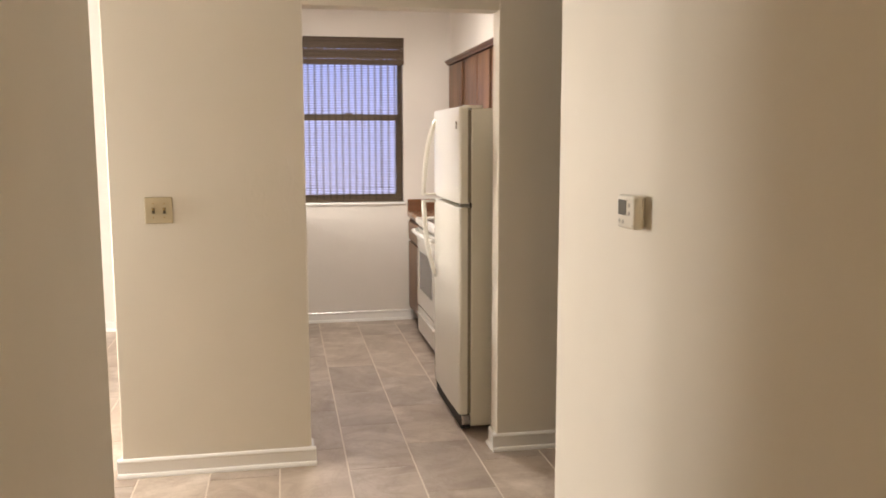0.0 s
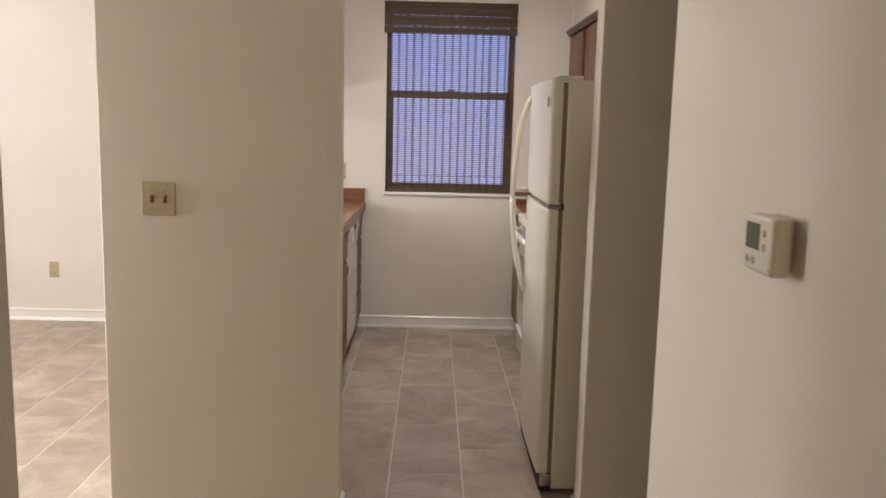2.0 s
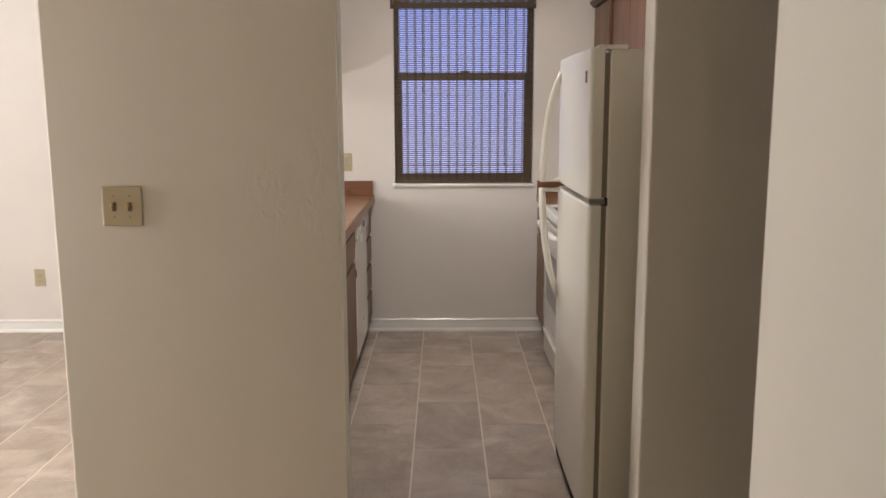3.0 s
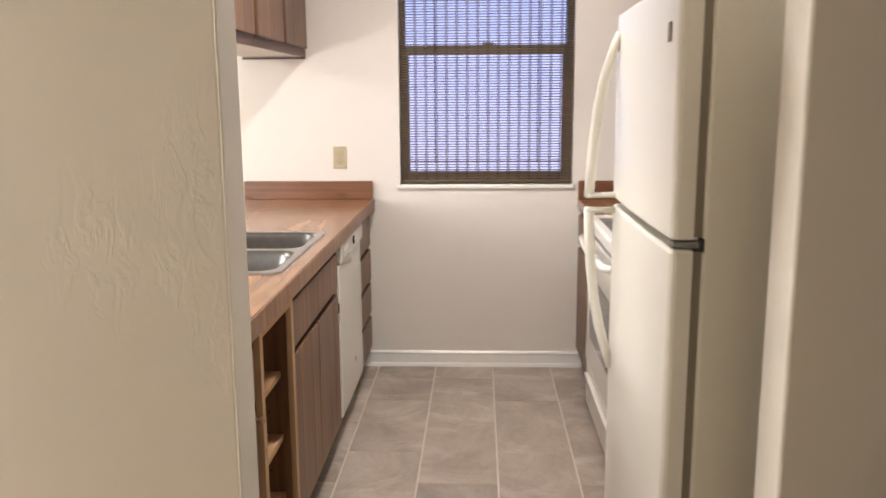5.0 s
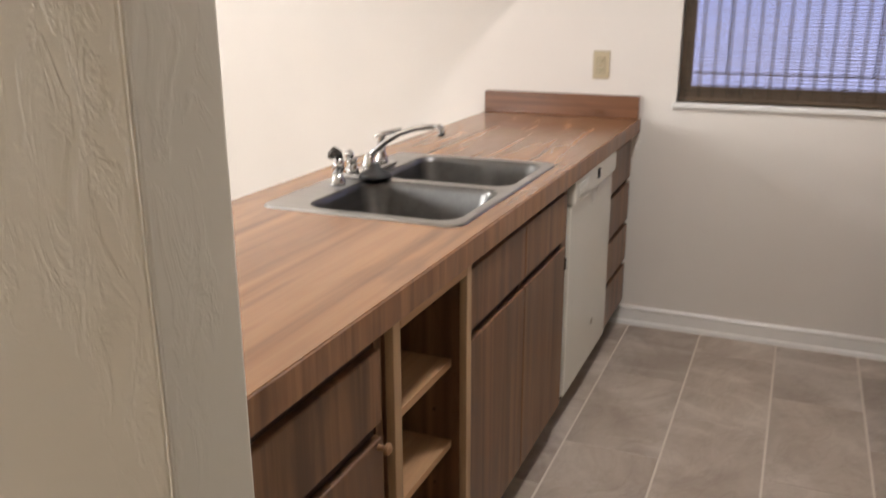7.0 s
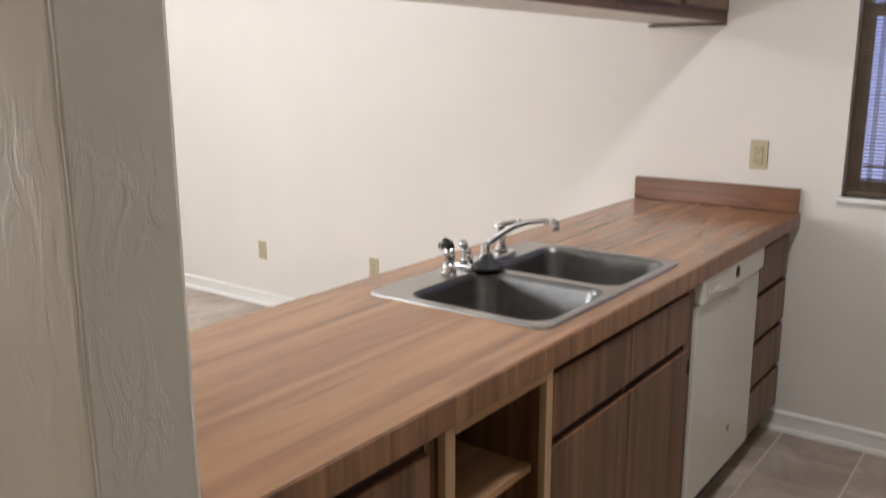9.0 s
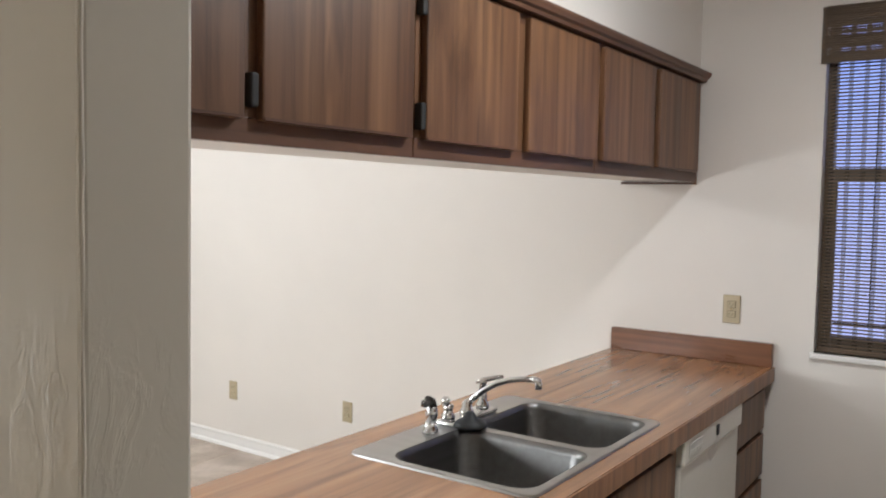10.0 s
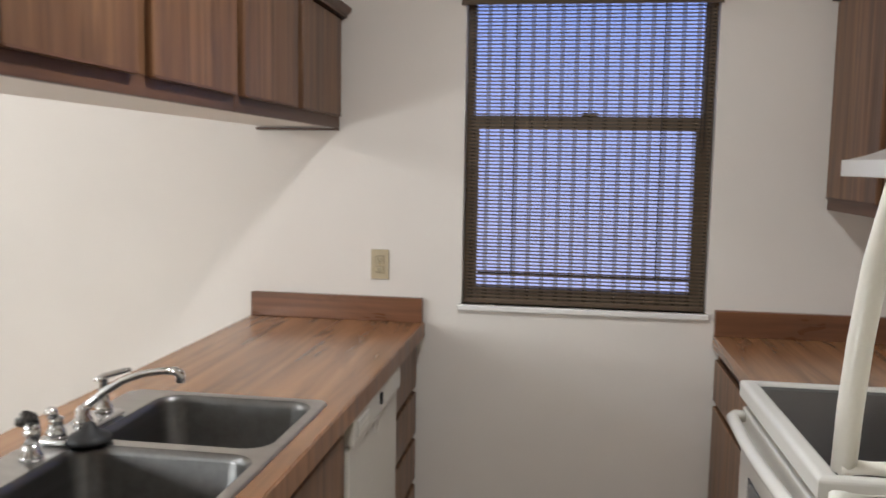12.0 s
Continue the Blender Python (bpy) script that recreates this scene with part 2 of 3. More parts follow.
ALMOND_DARK = plain("almond_slot_dark", (0.11, 0.085, 0.05), 0.6)
BRASS = plain("aged_brass", (0.40, 0.28, 0.11), 0.3, 1.0)
IVORY = plain("thermostat_plastic", (0.70, 0.66, 0.57), 0.4, 0.0, 0.03, 0.02)
LCD = plain("grey_display", (0.10, 0.095, 0.08), 0.15)
BUTTON = plain("grey_button", (0.40, 0.37, 0.32), 0.5)
DULL = plain("dull_grey_metal", (0.30, 0.29, 0.27), 0.4, 1.0)
HINGE = plain("black_iron_hinge", (0.018, 0.016, 0.014), 0.65, 0.0)
GROUND = plain("dull_ground", (0.10, 0.10, 0.09), 0.9, 0.0, 0.3, 0.3, 3)
DISTANCE = glowing("glowing_evening_backdrop", (0.50, 0.515, 0.84), (0.33, 0.43, 0.94), 0.9, 3.4, 1.85)
PANE = bpy.data.materials.new("window_glass")
PANE.use_nodes = True
PANE.node_tree.nodes["Principled BSDF"].inputs["Transmission Weight"].default_value = 1.0
PANE.node_tree.nodes["Principled BSDF"].inputs["Roughness"].default_value = 0.0
PANE.node_tree.nodes["Principled BSDF"].inputs["IOR"].default_value = 1.05


# ---- mesh helpers ----
def thing(name, label, category, base, group=""):
    ob = new(name)
    ob.location = base
    ob.empty_display_size = 0.1
    return tagged(ob, label, category, group)


def origin_of(ob):
    p = Vector((0, 0, 0))
    while ob:
        p += ob.location
        ob = ob.parent
    return p


def part(name, bm, material, parent=None, label=""):
    """Links a bmesh, built in world places, as one mesh object under a thing or part."""
    me = bpy.data.meshes.new(name)
    if parent:
        bmesh.ops.translate(bm, verts=bm.verts, vec=-origin_of(parent))
    bmesh.ops.recalc_face_normals(bm, faces=bm.faces)
    bm.to_mesh(me)
    bm.free()
    for m in material if isinstance(material, tuple) else (material,):
        me.materials.append(m)
    ob = new(name, me)
    ob.parent = parent
    return tagged(ob, label)


def smooth(ob):
    for p in ob.data.polygons:
        p.use_smooth = True
    return ob


def add_box(bm, x, y, z, bevel=0.0, seg=2):
    """A box from (x0, x1), (y0, y1), (z0, z1), its edges rounded."""
    made = bmesh.ops.create_cube(bm, size=1.0)["verts"]
    for v in made:
        v.co = Vector(((x[0] + x[1]) / 2 + v.co.x * (x[1] - x[0]), (y[0] + y[1]) / 2 + v.co.y * (y[1] - y[0]), (z[0] + z[1]) / 2 + v.co.z * (z[1] - z[0])))
    if bevel:
        edges = list({e for v in made for e in v.link_edges})
        bmesh.ops.bevel(bm, geom=edges, offset=bevel, segments=seg, profile=0.5, affect="EDGES")
    return bm


def box(x, y, z, bevel=0.0, seg=2):
    return add_box(bmesh.new(), x, y, z, bevel, seg)


def boxes(*many):
    bm = bmesh.new()
    for b in many:
        add_box(bm, *b)
    return bm


def loft(bm, loops, close_start=True, close_end=True):
    rings = [[bm.verts.new(p) for p in loop] for loop in loops]
    count = len(rings[0])
    for a, b in zip(rings, rings[1:]):
        for i in range(count):
            j = (i + 1) % count
            bm.faces.new((a[i], a[j], b[j], b[i]))
    if close_start:
        bm.faces.new(rings[0][::-1])
    if close_end:
        bm.faces.new(rings[-1])
    return rings


def tube(bm, points, radii, sides=10, flat=1.0, up=(0, 1, 0)):
    """A swept bar along points; flat squeezes it along up."""
    pts = [Vector(p) for p in points]
    loops = []
    for i, p in enumerate(pts):
        d = (pts[min(i + 1, len(pts) - 1)] - pts[max(i - 1, 0)]).normalized()
        u = Vector(up)
        u = (u - d * u.dot(d)).normalized()
        w = d.cross(u)
        r = radii[i] if isinstance(radii, (list, tuple)) else radii
        loops.append([p + (u * math.cos(2 * math.pi * k / sides) * flat + w * math.sin(2 * math.pi * k / sides)) * r for k in range(sides)])
    loft(bm, loops)
    return bm


def lathe(bm, centre, profile, sides=20, axis="z"):
    """Rings (radius, height) round an axis through centre."""
    loops = []
    for r, h in profile:
        ring = []
        for k in range(sides):
            a = 2 * math.pi * k / sides
            c, s = r * math.cos(a), r * math.sin(a)
            off = {"z": (c, s, h), "x": (h, c, s), "y": (c, h, s)}[axis]
            ring.append(Vector(centre) + Vector(off))
        loops.append(ring)
    loft(bm, loops)
    return bm


def rounded(x0, x1, y0, y1, r, z, n=6):
    out = []
    for cx, cy, a0 in ((x1 - r, y1 - r, 0), (x0 + r, y1 - r, 90), (x0 + r, y0 + r, 180), (x1 - r, y0 + r, 270)):
        for k in range(n + 1):
            a = radians(a0 + 90 * k / n)
            out.append((cx + r * math.cos(a), cy + r * math.sin(a), z))
    return out


def slab(x, y, z, hole_x, hole_y):
    """One flat slab with a rectangular cut-out."""
    bm = bmesh.new()
    xs, ys = (x[0], hole_x[0], hole_x[1], x[1]), (y[0], hole_y[0], hole_y[1], y[1])
    grid = [[bm.verts.new((a, b, z[1])) for b in ys] for a in xs]
    faces = [bm.faces.new((grid[i][j], grid[i + 1][j], grid[i + 1][j + 1], grid[i][j + 1])) for i in range(3) for j in range(3) if (i, j) != (1, 1)]
    made = bmesh.ops.extrude_face_region(bm, geom=faces)["geom"]
    bmesh.ops.translate(bm, verts=[g for g in made if isinstance(g, bmesh.types.BMVert)], vec=(0, 0, z[0] - z[1]))
    return bm


def setting(name, bm, material, label):
    return tagged(part(name, bm, material), label, name.split("_")[0], "", "structure")


# ---- the shell ----
NORTH, CEILING, FLOOR_W, FLOOR_S = 6.92, 2.74, -5.0, -1.6
WX0, WX1, WZ0, WZ1 = 0.272, 1.169, 0.99, 2.302
setting("wall_north", boxes(((-5.12, WX0), (NORTH, 7.07), (0, CEILING)), ((WX1, 2.0), (NORTH, 7.07), (0, CEILING)),
        ((WX0, WX1), (NORTH, 7.07), (0, WZ0)), ((WX0, WX1), (NORTH, 7.07), (WZ1, CEILING))), WALL, "warm white painted wall with the kitchen window in it")
setting("wall_east", box((1.885, 2.0), (3.968, NORTH), (0, CEILING)), WALL, "warm white painted kitchen side wall")
setting("wall_doorway", boxes(((-0.54, 0.289), (3.857, 3.968), (0, CEILING), 0.006), ((0.289, 1.172), (3.8575, 3.9675), (2.07, CEILING)),
        ((1.172, 3.0), (3.857, 3.968), (0, CEILING), 0.006)), WALL_HALL, "cream plastered wall round the open kitchen doorway")
setting("wall_hall_east", box((1.18, 1.30), (FLOOR_S, 3.01), (0, CEILING), 0.008), WALL_HALL, "cream painted hall wall that carries the thermostat")
setting("wall_hall_west", box((-0.52, -0.384), (FLOOR_S, 2.91), (0, CEILING), 0.008), WALL_HALL, "cream painted hall wall in shade")
setting("wall_south", box((-5.12, 3.12), (FLOOR_S - 0.12, FLOOR_S), (0, CEILING)), WALL_HALL, "cream painted end wall")
setting("wall_passage_end", box((3.0, 3.12), (FLOOR_S, 3.985), (0, CEILING)), WALL_HALL, "cream painted wall that ends the side passage")
setting("wall_west", boxes(((-5.12, -5.0), (FLOOR_S, 4.3), (0, CEILING)), ((-5.12, -5.0), (6.2, NORTH), (0, CEILING)),
        ((-5.12, -5.0), (4.3, 6.2), (2.05, CEILING))), WALL, "warm white painted wall with a wide glazed opening")
setting("ceiling", box((-5.12, 3.12), (FLOOR_S - 0.12, 7.07), (CEILING, CEILING + 0.1)), CEIL, "white painted ceiling")
setting("soffit_west", box((-0.53, -0.207), (3.968, NORTH), (2.088, CEILING)), WALL, "white soffit above the pass-through cabinets")
setting("soffit_east", box((1.562, 1.885), (3.968, NORTH), (2.131, CEILING)), WALL, "white soffit above the range-side cabinets")
bead = bmesh.new()
zs = [0.09 + 0.045 * k for k in range(45)]
tube(bead, [(0.288 + random.uniform(-0.0008, 0.0008), 3.858, z) for z in zs], [random.uniform(0.0014, 0.0028) for z in zs], 8)
smooth(setting("trim_corner_bead", bead, WALL_HALL, "uneven plastered corner bead of the doorway"))
floor = setting("floor", box((-5.0, 3.0), (FLOOR_S, NORTH), (-0.12, -0.0013)), GROUT, "pale grout bed of the tiled floor")
setting("ground", box((-90, 90), (-90, 90), (-0.5, -0.4)), GROUND, "dull ground outside in the evening")
# Self-lit sheet that stands in for the evening sky and haze outside.
back = setting("backdrop", boxes(((-14, 16), (12.0, 12.1), (-0.4, 9))), DISTANCE, "glowing backdrop sheet painted as hazy blue evening distance outside the window")


def baseboard(name, p0, p1, inward, label="white moulded baseboard with a rounded shoe"):
    """A moulded board from p0 to p1 on the floor; inward is the side that it faces."""
    profile = [(0.0, 0.0), (0.026, 0.0), (0.025, 0.008), (0.021, 0.016), (0.013, 0.020), (0.0115, 0.066), (0.015, 0.069), (0.015, 0.075), (0.010, 0.082), (0.0, 0.084)]
    bm = bmesh.new()
    loops = []
    for p in (Vector(p0), Vector(p1)):
        loops.append([(p.x + inward[0] * d, p.y + inward[1] * d, h) for d, h in profile])
    loft(bm, loops)
    return setting(name, bm, TRIM, label)


baseboard("baseboard_north", (0.055, NORTH, 0), (1.24, NORTH, 0), (0, -1))
baseboard("baseboard_dining", (-5.0, NORTH, 0), (-0.53, NORTH, 0), (0, -1))
baseboard("baseboard_stub", (-0.562, 3.857, 0), (0.311, 3.857, 0), (0, -1))
baseboard("baseboard_stub_end", (0.289, 3.857, 0), (0.289, 3.968, 0), (1, 0))
baseboard("baseboard_stub_back", (-0.54, 3.857, 0), (-0.54, 3.968, 0), (-1, 0))
baseboard("baseboard_jamb", (1.172, 3.857, 0), (1.172, 3.968, 0), (-1, 0))
baseboard("baseboard_passage", (1.150, 3.857, 0), (3.0, 3.857, 0), (0, -1))
baseboard("baseboard_hall_east", (1.18, FLOOR_S, 0), (1.18, 3.01, 0), (-1, 0))
baseboard("baseboard_hall_west", (-0.384, FLOOR_S, 0), (-0.384, 2.91, 0), (1, 0))

# ---- the kitchen window with its bamboo blind ----
win = tagged(new("window_1"), "bronze aluminium single-hung kitchen window", "window", "", "structure")
win.location = (0.7225, 7.0, WZ0)
part("window_frame", boxes(((WX0, WX0 + 0.028), (6.985, 7.05), (WZ0, WZ1), 0.003), ((WX1 - 0.035, WX1), (6.985, 7.05), (WZ0, WZ1), 0.003),
     ((WX0 + 0.028, WX1 - 0.035), (6.985, 7.05), (WZ0, WZ0 + 0.030), 0.003), ((WX0 + 0.028, WX1 - 0.035), (6.985, 7.05), (WZ1 - 0.03, WZ1), 0.003)), BRONZE, win)
low = part("lower_sash", boxes(((WX0 + 0.028, WX0 + 0.048), (6.975, 7.0), (1.02, 1.70), 0.002), ((WX1 - 0.055, WX1 - 0.035), (6.975, 7.0), (1.02, 1.70), 0.002),
     ((WX0 + 0.048, WX1 - 0.055), (6.975, 7.0), (1.02, 1.052), 0.002), ((WX0 + 0.048, WX1 - 0.055), (6.975, 7.0), (1.652, 1.70), 0.002)), BRONZE, win)
part("sash_lock", box((0.70, 0.76), (6.962, 6.99), (1.70, 1.712), 0.004), BRONZE, low)
part("screen_bar", box((WX0 + 0.05, WX1 - 0.055), (7.002, 7.008), (1.098, 1.104)), CORD, low)
for name, z0, z1, y in (("pane", 1.052, 1.652, 6.99), ("pane", 1.70, 2.275, 7.02)):
    glass = part(name, box((WX0 + 0.03, WX1 - 0.037), (y, y + 0.004), (z0, z1)), PANE, win)
    glass.visible_shadow = False
part("window_sill", box((WX0 - 0.012, WX1 + 0.008), (6.900, 7.0), (WZ0 - 0.022, WZ0), 0.004), TRIM, win, "white painted window sill")

blind = thing("bamboo_blind", "brown bamboo roll-up blind with a double valance", "blind", (0.7225, 6.955, 2.30))


def strip(width, half, material):
    bm = box((-width / 2, width / 2), (-0.0015, 0.0015), (-half, half))
    me = bpy.data.meshes.new("slat")
    bm.to_mesh(me)
    bm.free()
    me.materials.append(material)
    return me


def hang(name, me, x, y, z, parent):
    ob = new(name, me)
    ob.parent = parent
    ob.location = Vector((x, y, z)) - origin_of(parent)
    return ob


thin = strip(WX1 - WX0 - 0.008, 0.0031, SLAT)
z = WZ0 + 0.018
while z < 2.29:
    hang("slat", thin, (WX0 + WX1) / 2 + random.uniform(-0.0012, 0.0012), 6.9495, z, blind)
    z += 0.0134 + random.uniform(-0.0003, 0.0003)
dense = strip(WX1 - WX0 + 0.014, 0.0033, BAMBOO)
loose = strip(WX1 - WX0 + 0.014, 0.0036, BAMBOO)
OPEN_ROWS = (3, 4, 5, 11, 12, 13, 14)
for k in range(24):
    hang("valance_slat", loose if k in OPEN_ROWS else dense, (WX0 + WX1) / 2, 6.9075, 2.096 + 0.0088 * k, blind)
    if k not in OPEN_ROWS:
        hang("valance_slat", dense, (WX0 + WX1) / 2, 6.9125, 2.1004 + 0.0088 * k, blind)
part("head_rail", box((WX0 - 0.006, WX1 + 0.006), (6.9145, 6.9190), (2.284, 2.308), 0.001), BAMBOO, blind)
x = WX0 - 0.01
while x < WX1:
    part("valance_weave", box((x - 0.008, x + 0.008), (6.9098, 6.9104), (2.093, 2.304)), BAMBOO, blind)
    x += 0.0515
x = WX0 + 0.03
while x < WX1 - 0.01:
    part("weave_band", box((x - 0.0085, x + 0.0085), (6.9520, 6.9524), (WZ0 + 0.01, 2.29)), YARN, blind)
    x += 0.0535
for cx in (0.455, 0.985):
    part("lift_cord", tube(bmesh.new(), [(cx, 6.944, 2.28), (cx, 6.944, 1.115), (cx + 0.001, 6.944, 1.10)], [0.0024, 0.0024, 0.005], 6), CORD, blind)
part("pull_cord", tube(bmesh.new(), [(1.125, 6.94, 2.10), (1.122, 6.94, 1.7), (1.118, 6.94, 1.585), (1.126, 6.94, 1.57), (1.134, 6.94, 1.59), (1.136, 6.94, 1.75), (1.138, 6.94, 2.10)], 0.002, 6), CORD, blind)
part("bottom_bar", box((WX0 + 0.004, WX1 - 0.004), (6.945, 6.953), (WZ0 + 0.002, WZ0 + 0.016), 0.002), BAMBOO, blind)

door_w = tagged(new("window_2"), "wide sliding glass door to the outside", "window", "", "structure")
door_w.location = (-5.06, 5.25, 0)
part("window_frame", boxes(((-5.1, -5.02), (4.3, 4.36), (0, 2.05)), ((-5.1, -5.02), (6.14, 6.2), (0, 2.05)), ((-5.1, -5.02), (4.36, 6.14), (1.99, 2.05)),
     ((-5.1, -5.02), (5.22, 5.28), (0.04, 1.99)), ((-5.1, -5.02), (4.36, 6.14), (0, 0.04))), BRONZE, door_w)

# ---- pass-through counter side ----
FACE, EDGE, TOP = 0.095, 0.130, 0.915
SX0, SX1, SY0, SY1 = -0.446, 0.082, 5.02, 5.81
top = thing("worktop", "brown wood-grain laminate worktop with a sink cut-out", "worktop", (-0.2, 5.4, 0.875))
part("top", slab((-0.55, EDGE), (3.971, 6.915), (0.868, TOP), (SX0 + 0.02, SX1 - 0.02), (SY0 + 0.02, SY1 - 0.02)), COUNTER, top)
part("backsplash", box((-0.55, EDGE - 0.003), (6.888, 6.918), (TOP, 1.008), 0.003), SPLASH, top, "dark wood-grain backsplash strip")
part("front_edge", box((EDGE, EDGE + 0.005), (3.972, 6.915), (0.858, TOP - 0.001), 0.002), BAND, top, "wood-grain edge band with upright streaks")


def base_front(parent, name, y, z, x=FACE, side=1, material=CAB):
    """A slab front that stands 18 mm proud of the carcass, with a bevelled finger edge on top."""
    lo, hi = (x, x + 0.018) if side > 0 else (x - 0.018, x)
    return part(name, box((lo, hi), y, z, 0.0035), material, parent)


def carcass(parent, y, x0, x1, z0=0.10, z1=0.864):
    # Body coloured as dark as the shaded finger gaps that reveal it.
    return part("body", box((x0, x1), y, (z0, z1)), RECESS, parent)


def stiles(parent, ys, x, z0=0.10, z1=0.864):
    for a, b in ys:
        part("stile", box((x - 0.004, x + 0.004), (a, b), (z0, z1)), CAB, parent)


def toe(parent, y, x0, x1):
    part("toe_kick", box((x0, x1), y, (0.0, 0.10)), KICK, parent)


X0, FRONT = -0.50, FACE + 0.012
unit = thing("base_cabinet", "wood-grain base cabinet with a drawer above a door", "cabinet", (-0.2, 4.29, 0), "pass-through base cabinets")
carcass(unit, (3.99, 4.585), X0, FRONT - 0.004)
stiles(unit, [(3.99, 4.03), (4.556, 4.585)], FRONT - 0.004)
base_front(unit, "drawer_front", (4.02, 4.553), (0.687, 0.826), FRONT - 0.002)
base_front(unit, "door", (4.02, 4.553), (0.125, 0.658), FRONT - 0.002)
toe(unit, (3.99, 4.585), X0, 0.035)
part("knob", lathe(bmesh.new(), (FRONT + 0.016, 4.535, 0.645), [(0.006, 0), (0.005, 0.012), (0.011, 0.016), (0.011, 0.022), (0.004, 0.026)], 12, "x"), RAW, unit)

SHELF_FACE = FACE + 0.017
shelf = thing("open_shelf_cabinet", "narrow open base cabinet with bare wooden shelves", "shelf", (-0.2, 4.78, 0))
part("side_panel", box((X0, SHELF_FACE), (4.587, 4.600), (0.10, 0.864)), CAB, shelf)
part("side_panel", box((X0, SHELF_FACE), (4.957, 4.972), (0.10, 0.864)), CAB, shelf)
part("back_panel", box((X0 - 0.012, X0), (4.587, 4.972), (0.10, 0.864)), RAW_Z, shelf)
part("floor_panel", box((X0, SHELF_FACE), (4.600, 4.957), (0.10, 0.118)), RAW, shelf)
for a, b in ((4.588, 4.618), (4.943, 4.971)):
    part("frame_stile", box((SHELF_FACE, SHELF_FACE + 0.018), (a, b), (0.10, 0.864), 0.002), RAW_Z, shelf, "bare pale wooden edge")
part("frame_rail", box((SHELF_FACE, SHELF_FACE + 0.018), (4.618, 4.943), (0.838, 0.864), 0.002), RAW, shelf)
for zz in (0.632, 0.430, 0.240):
    part("shelf_board", box((X0 + 0.002, 0.088), (4.601, 4.956), (zz - 0.018, zz), 0.001), RAW, shelf)
toe(shelf, (4.587, 4.972), X0, 0.035)
for zz in (0.76, 0.57, 0.50, 0.36, 0.31):
    part("shelf_pin_hole", lathe(bmesh.new(), (0.045, 4.9565, zz), [(0.004, -0.0006), (0.004, 0.0004)], 8, "y"), RECESS, shelf)

unit = thing("sink_cabinet", "wood-grain sink base cabinet with two doors below false drawers", "cabinet", (-0.2, 5.4, 0), "pass-through base cabinets")
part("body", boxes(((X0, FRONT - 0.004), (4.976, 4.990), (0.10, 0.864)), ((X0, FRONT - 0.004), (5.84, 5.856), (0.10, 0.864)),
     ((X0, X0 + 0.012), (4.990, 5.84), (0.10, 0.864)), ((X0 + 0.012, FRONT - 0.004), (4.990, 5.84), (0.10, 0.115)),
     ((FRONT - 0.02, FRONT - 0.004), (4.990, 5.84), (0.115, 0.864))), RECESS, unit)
stiles(unit, [(4.976, 4.985), (5.373, 5.392), (5.79, 5.856)], FRONT - 0.004)
for a, b in ((4.984, 5.381), (5.385, 5.79)):
    base_front(unit, "false_drawer_front", (a, b), (0.692, 0.836), FRONT - 0.002)
    base_front(unit, "door", (a, b), (0.125, 0.666), FRONT - 0.002)
part("hinge", box((FRONT + 0.012, FRONT + 0.020), (5.788, 5.797), (0.59, 0.63), 0.002), HINGE, unit)
toe(unit, (4.976, 5.856), X0, 0.035)

dw = thing("dishwasher", "bisque white built-in dishwasher with a slim control panel", "dishwasher", (-0.2, 6.17, 0))
part("body", box((X0, FACE), (5.862, 6.485), (0.10, 0.862)), GASKET, dw)
part("door", box((FACE, FACE + 0.022), (5.866, 6.481), (0.115, 0.772), 0.006), PANEL, dw)
panel = part("control_panel", box((FACE, FACE + 0.034), (5.866, 6.481), (0.776, 0.862), 0.008, 3), PANEL, dw)
part("latch", box((FACE + 0.032, FACE + 0.040), (6.172, 6.194), (0.806, 0.840), 0.003), BLACK, panel, "black door latch")
part("button_pad", box((FACE + 0.032, FACE + 0.0365), (5.905, 6.03), (0.795, 0.838), 0.002), PAD, panel, "pale grey button pad")
for k in range(4):
    part("button", box((FACE + 0.036, FACE + 0.0380), (5.912 + 0.030 * k, 5.935 + 0.030 * k), (0.802, 0.818), 0.001), PANEL, panel)
part("handle_pocket", lathe(bmesh.new(), (FACE + 0.021, 6.182, 0.764), [(0.046, -0.004), (0.046, 0.001), (0.040, 0.0025)], 24, "x"), PAD, panel)
part("kick_plate", box((X0, 0.055), (5.862, 6.485), (0.0, 0.10)), KICK, dw)
part("badge", lathe(bmesh.new(), (FACE + 0.022, 6.24, 0.255), [(0.012, -0.002), (0.012, 0.0015)], 14, "x"), GASKET, dw)

unit = thing("drawer_cabinet", "narrow wood-grain base cabinet with four drawers", "cabinet", (-0.2, 6.7, 0), "pass-through base cabinets")
carcass(unit, (6.490, 6.893), X0, FACE - 0.004)
stiles(unit, [(6.490, 6.497), (6.880, 6.893)], FACE - 0.004)
for a, b in ((0.673, 0.833), (0.490, 0.651), (0.310, 0.468), (0.120, 0.288)):
    base_front(unit, "drawer_front", (6.497, 6.880), (a, b), FACE - 0.002)
toe(unit, (6.490, 6.893), X0, 0.035)
setting("trim_bar_back", box((-0.53, -0.513), (3.99, 6.893), (0.0, 0.866)), WALL, "painted back panel of the bar towards the dining room")

# ---- sink and tap ----
sink = thing("double_sink", "brushed stainless steel double-bowl drop-in sink", "sink", (-0.18, 5.4, TOP))
ZR = TOP + 0.006
BOWLS = ((-0.345, 0.056, 5.050, 5.397), (-0.345, 0.056, 5.430, 5.782))
bm = bmesh.new()
edges = []
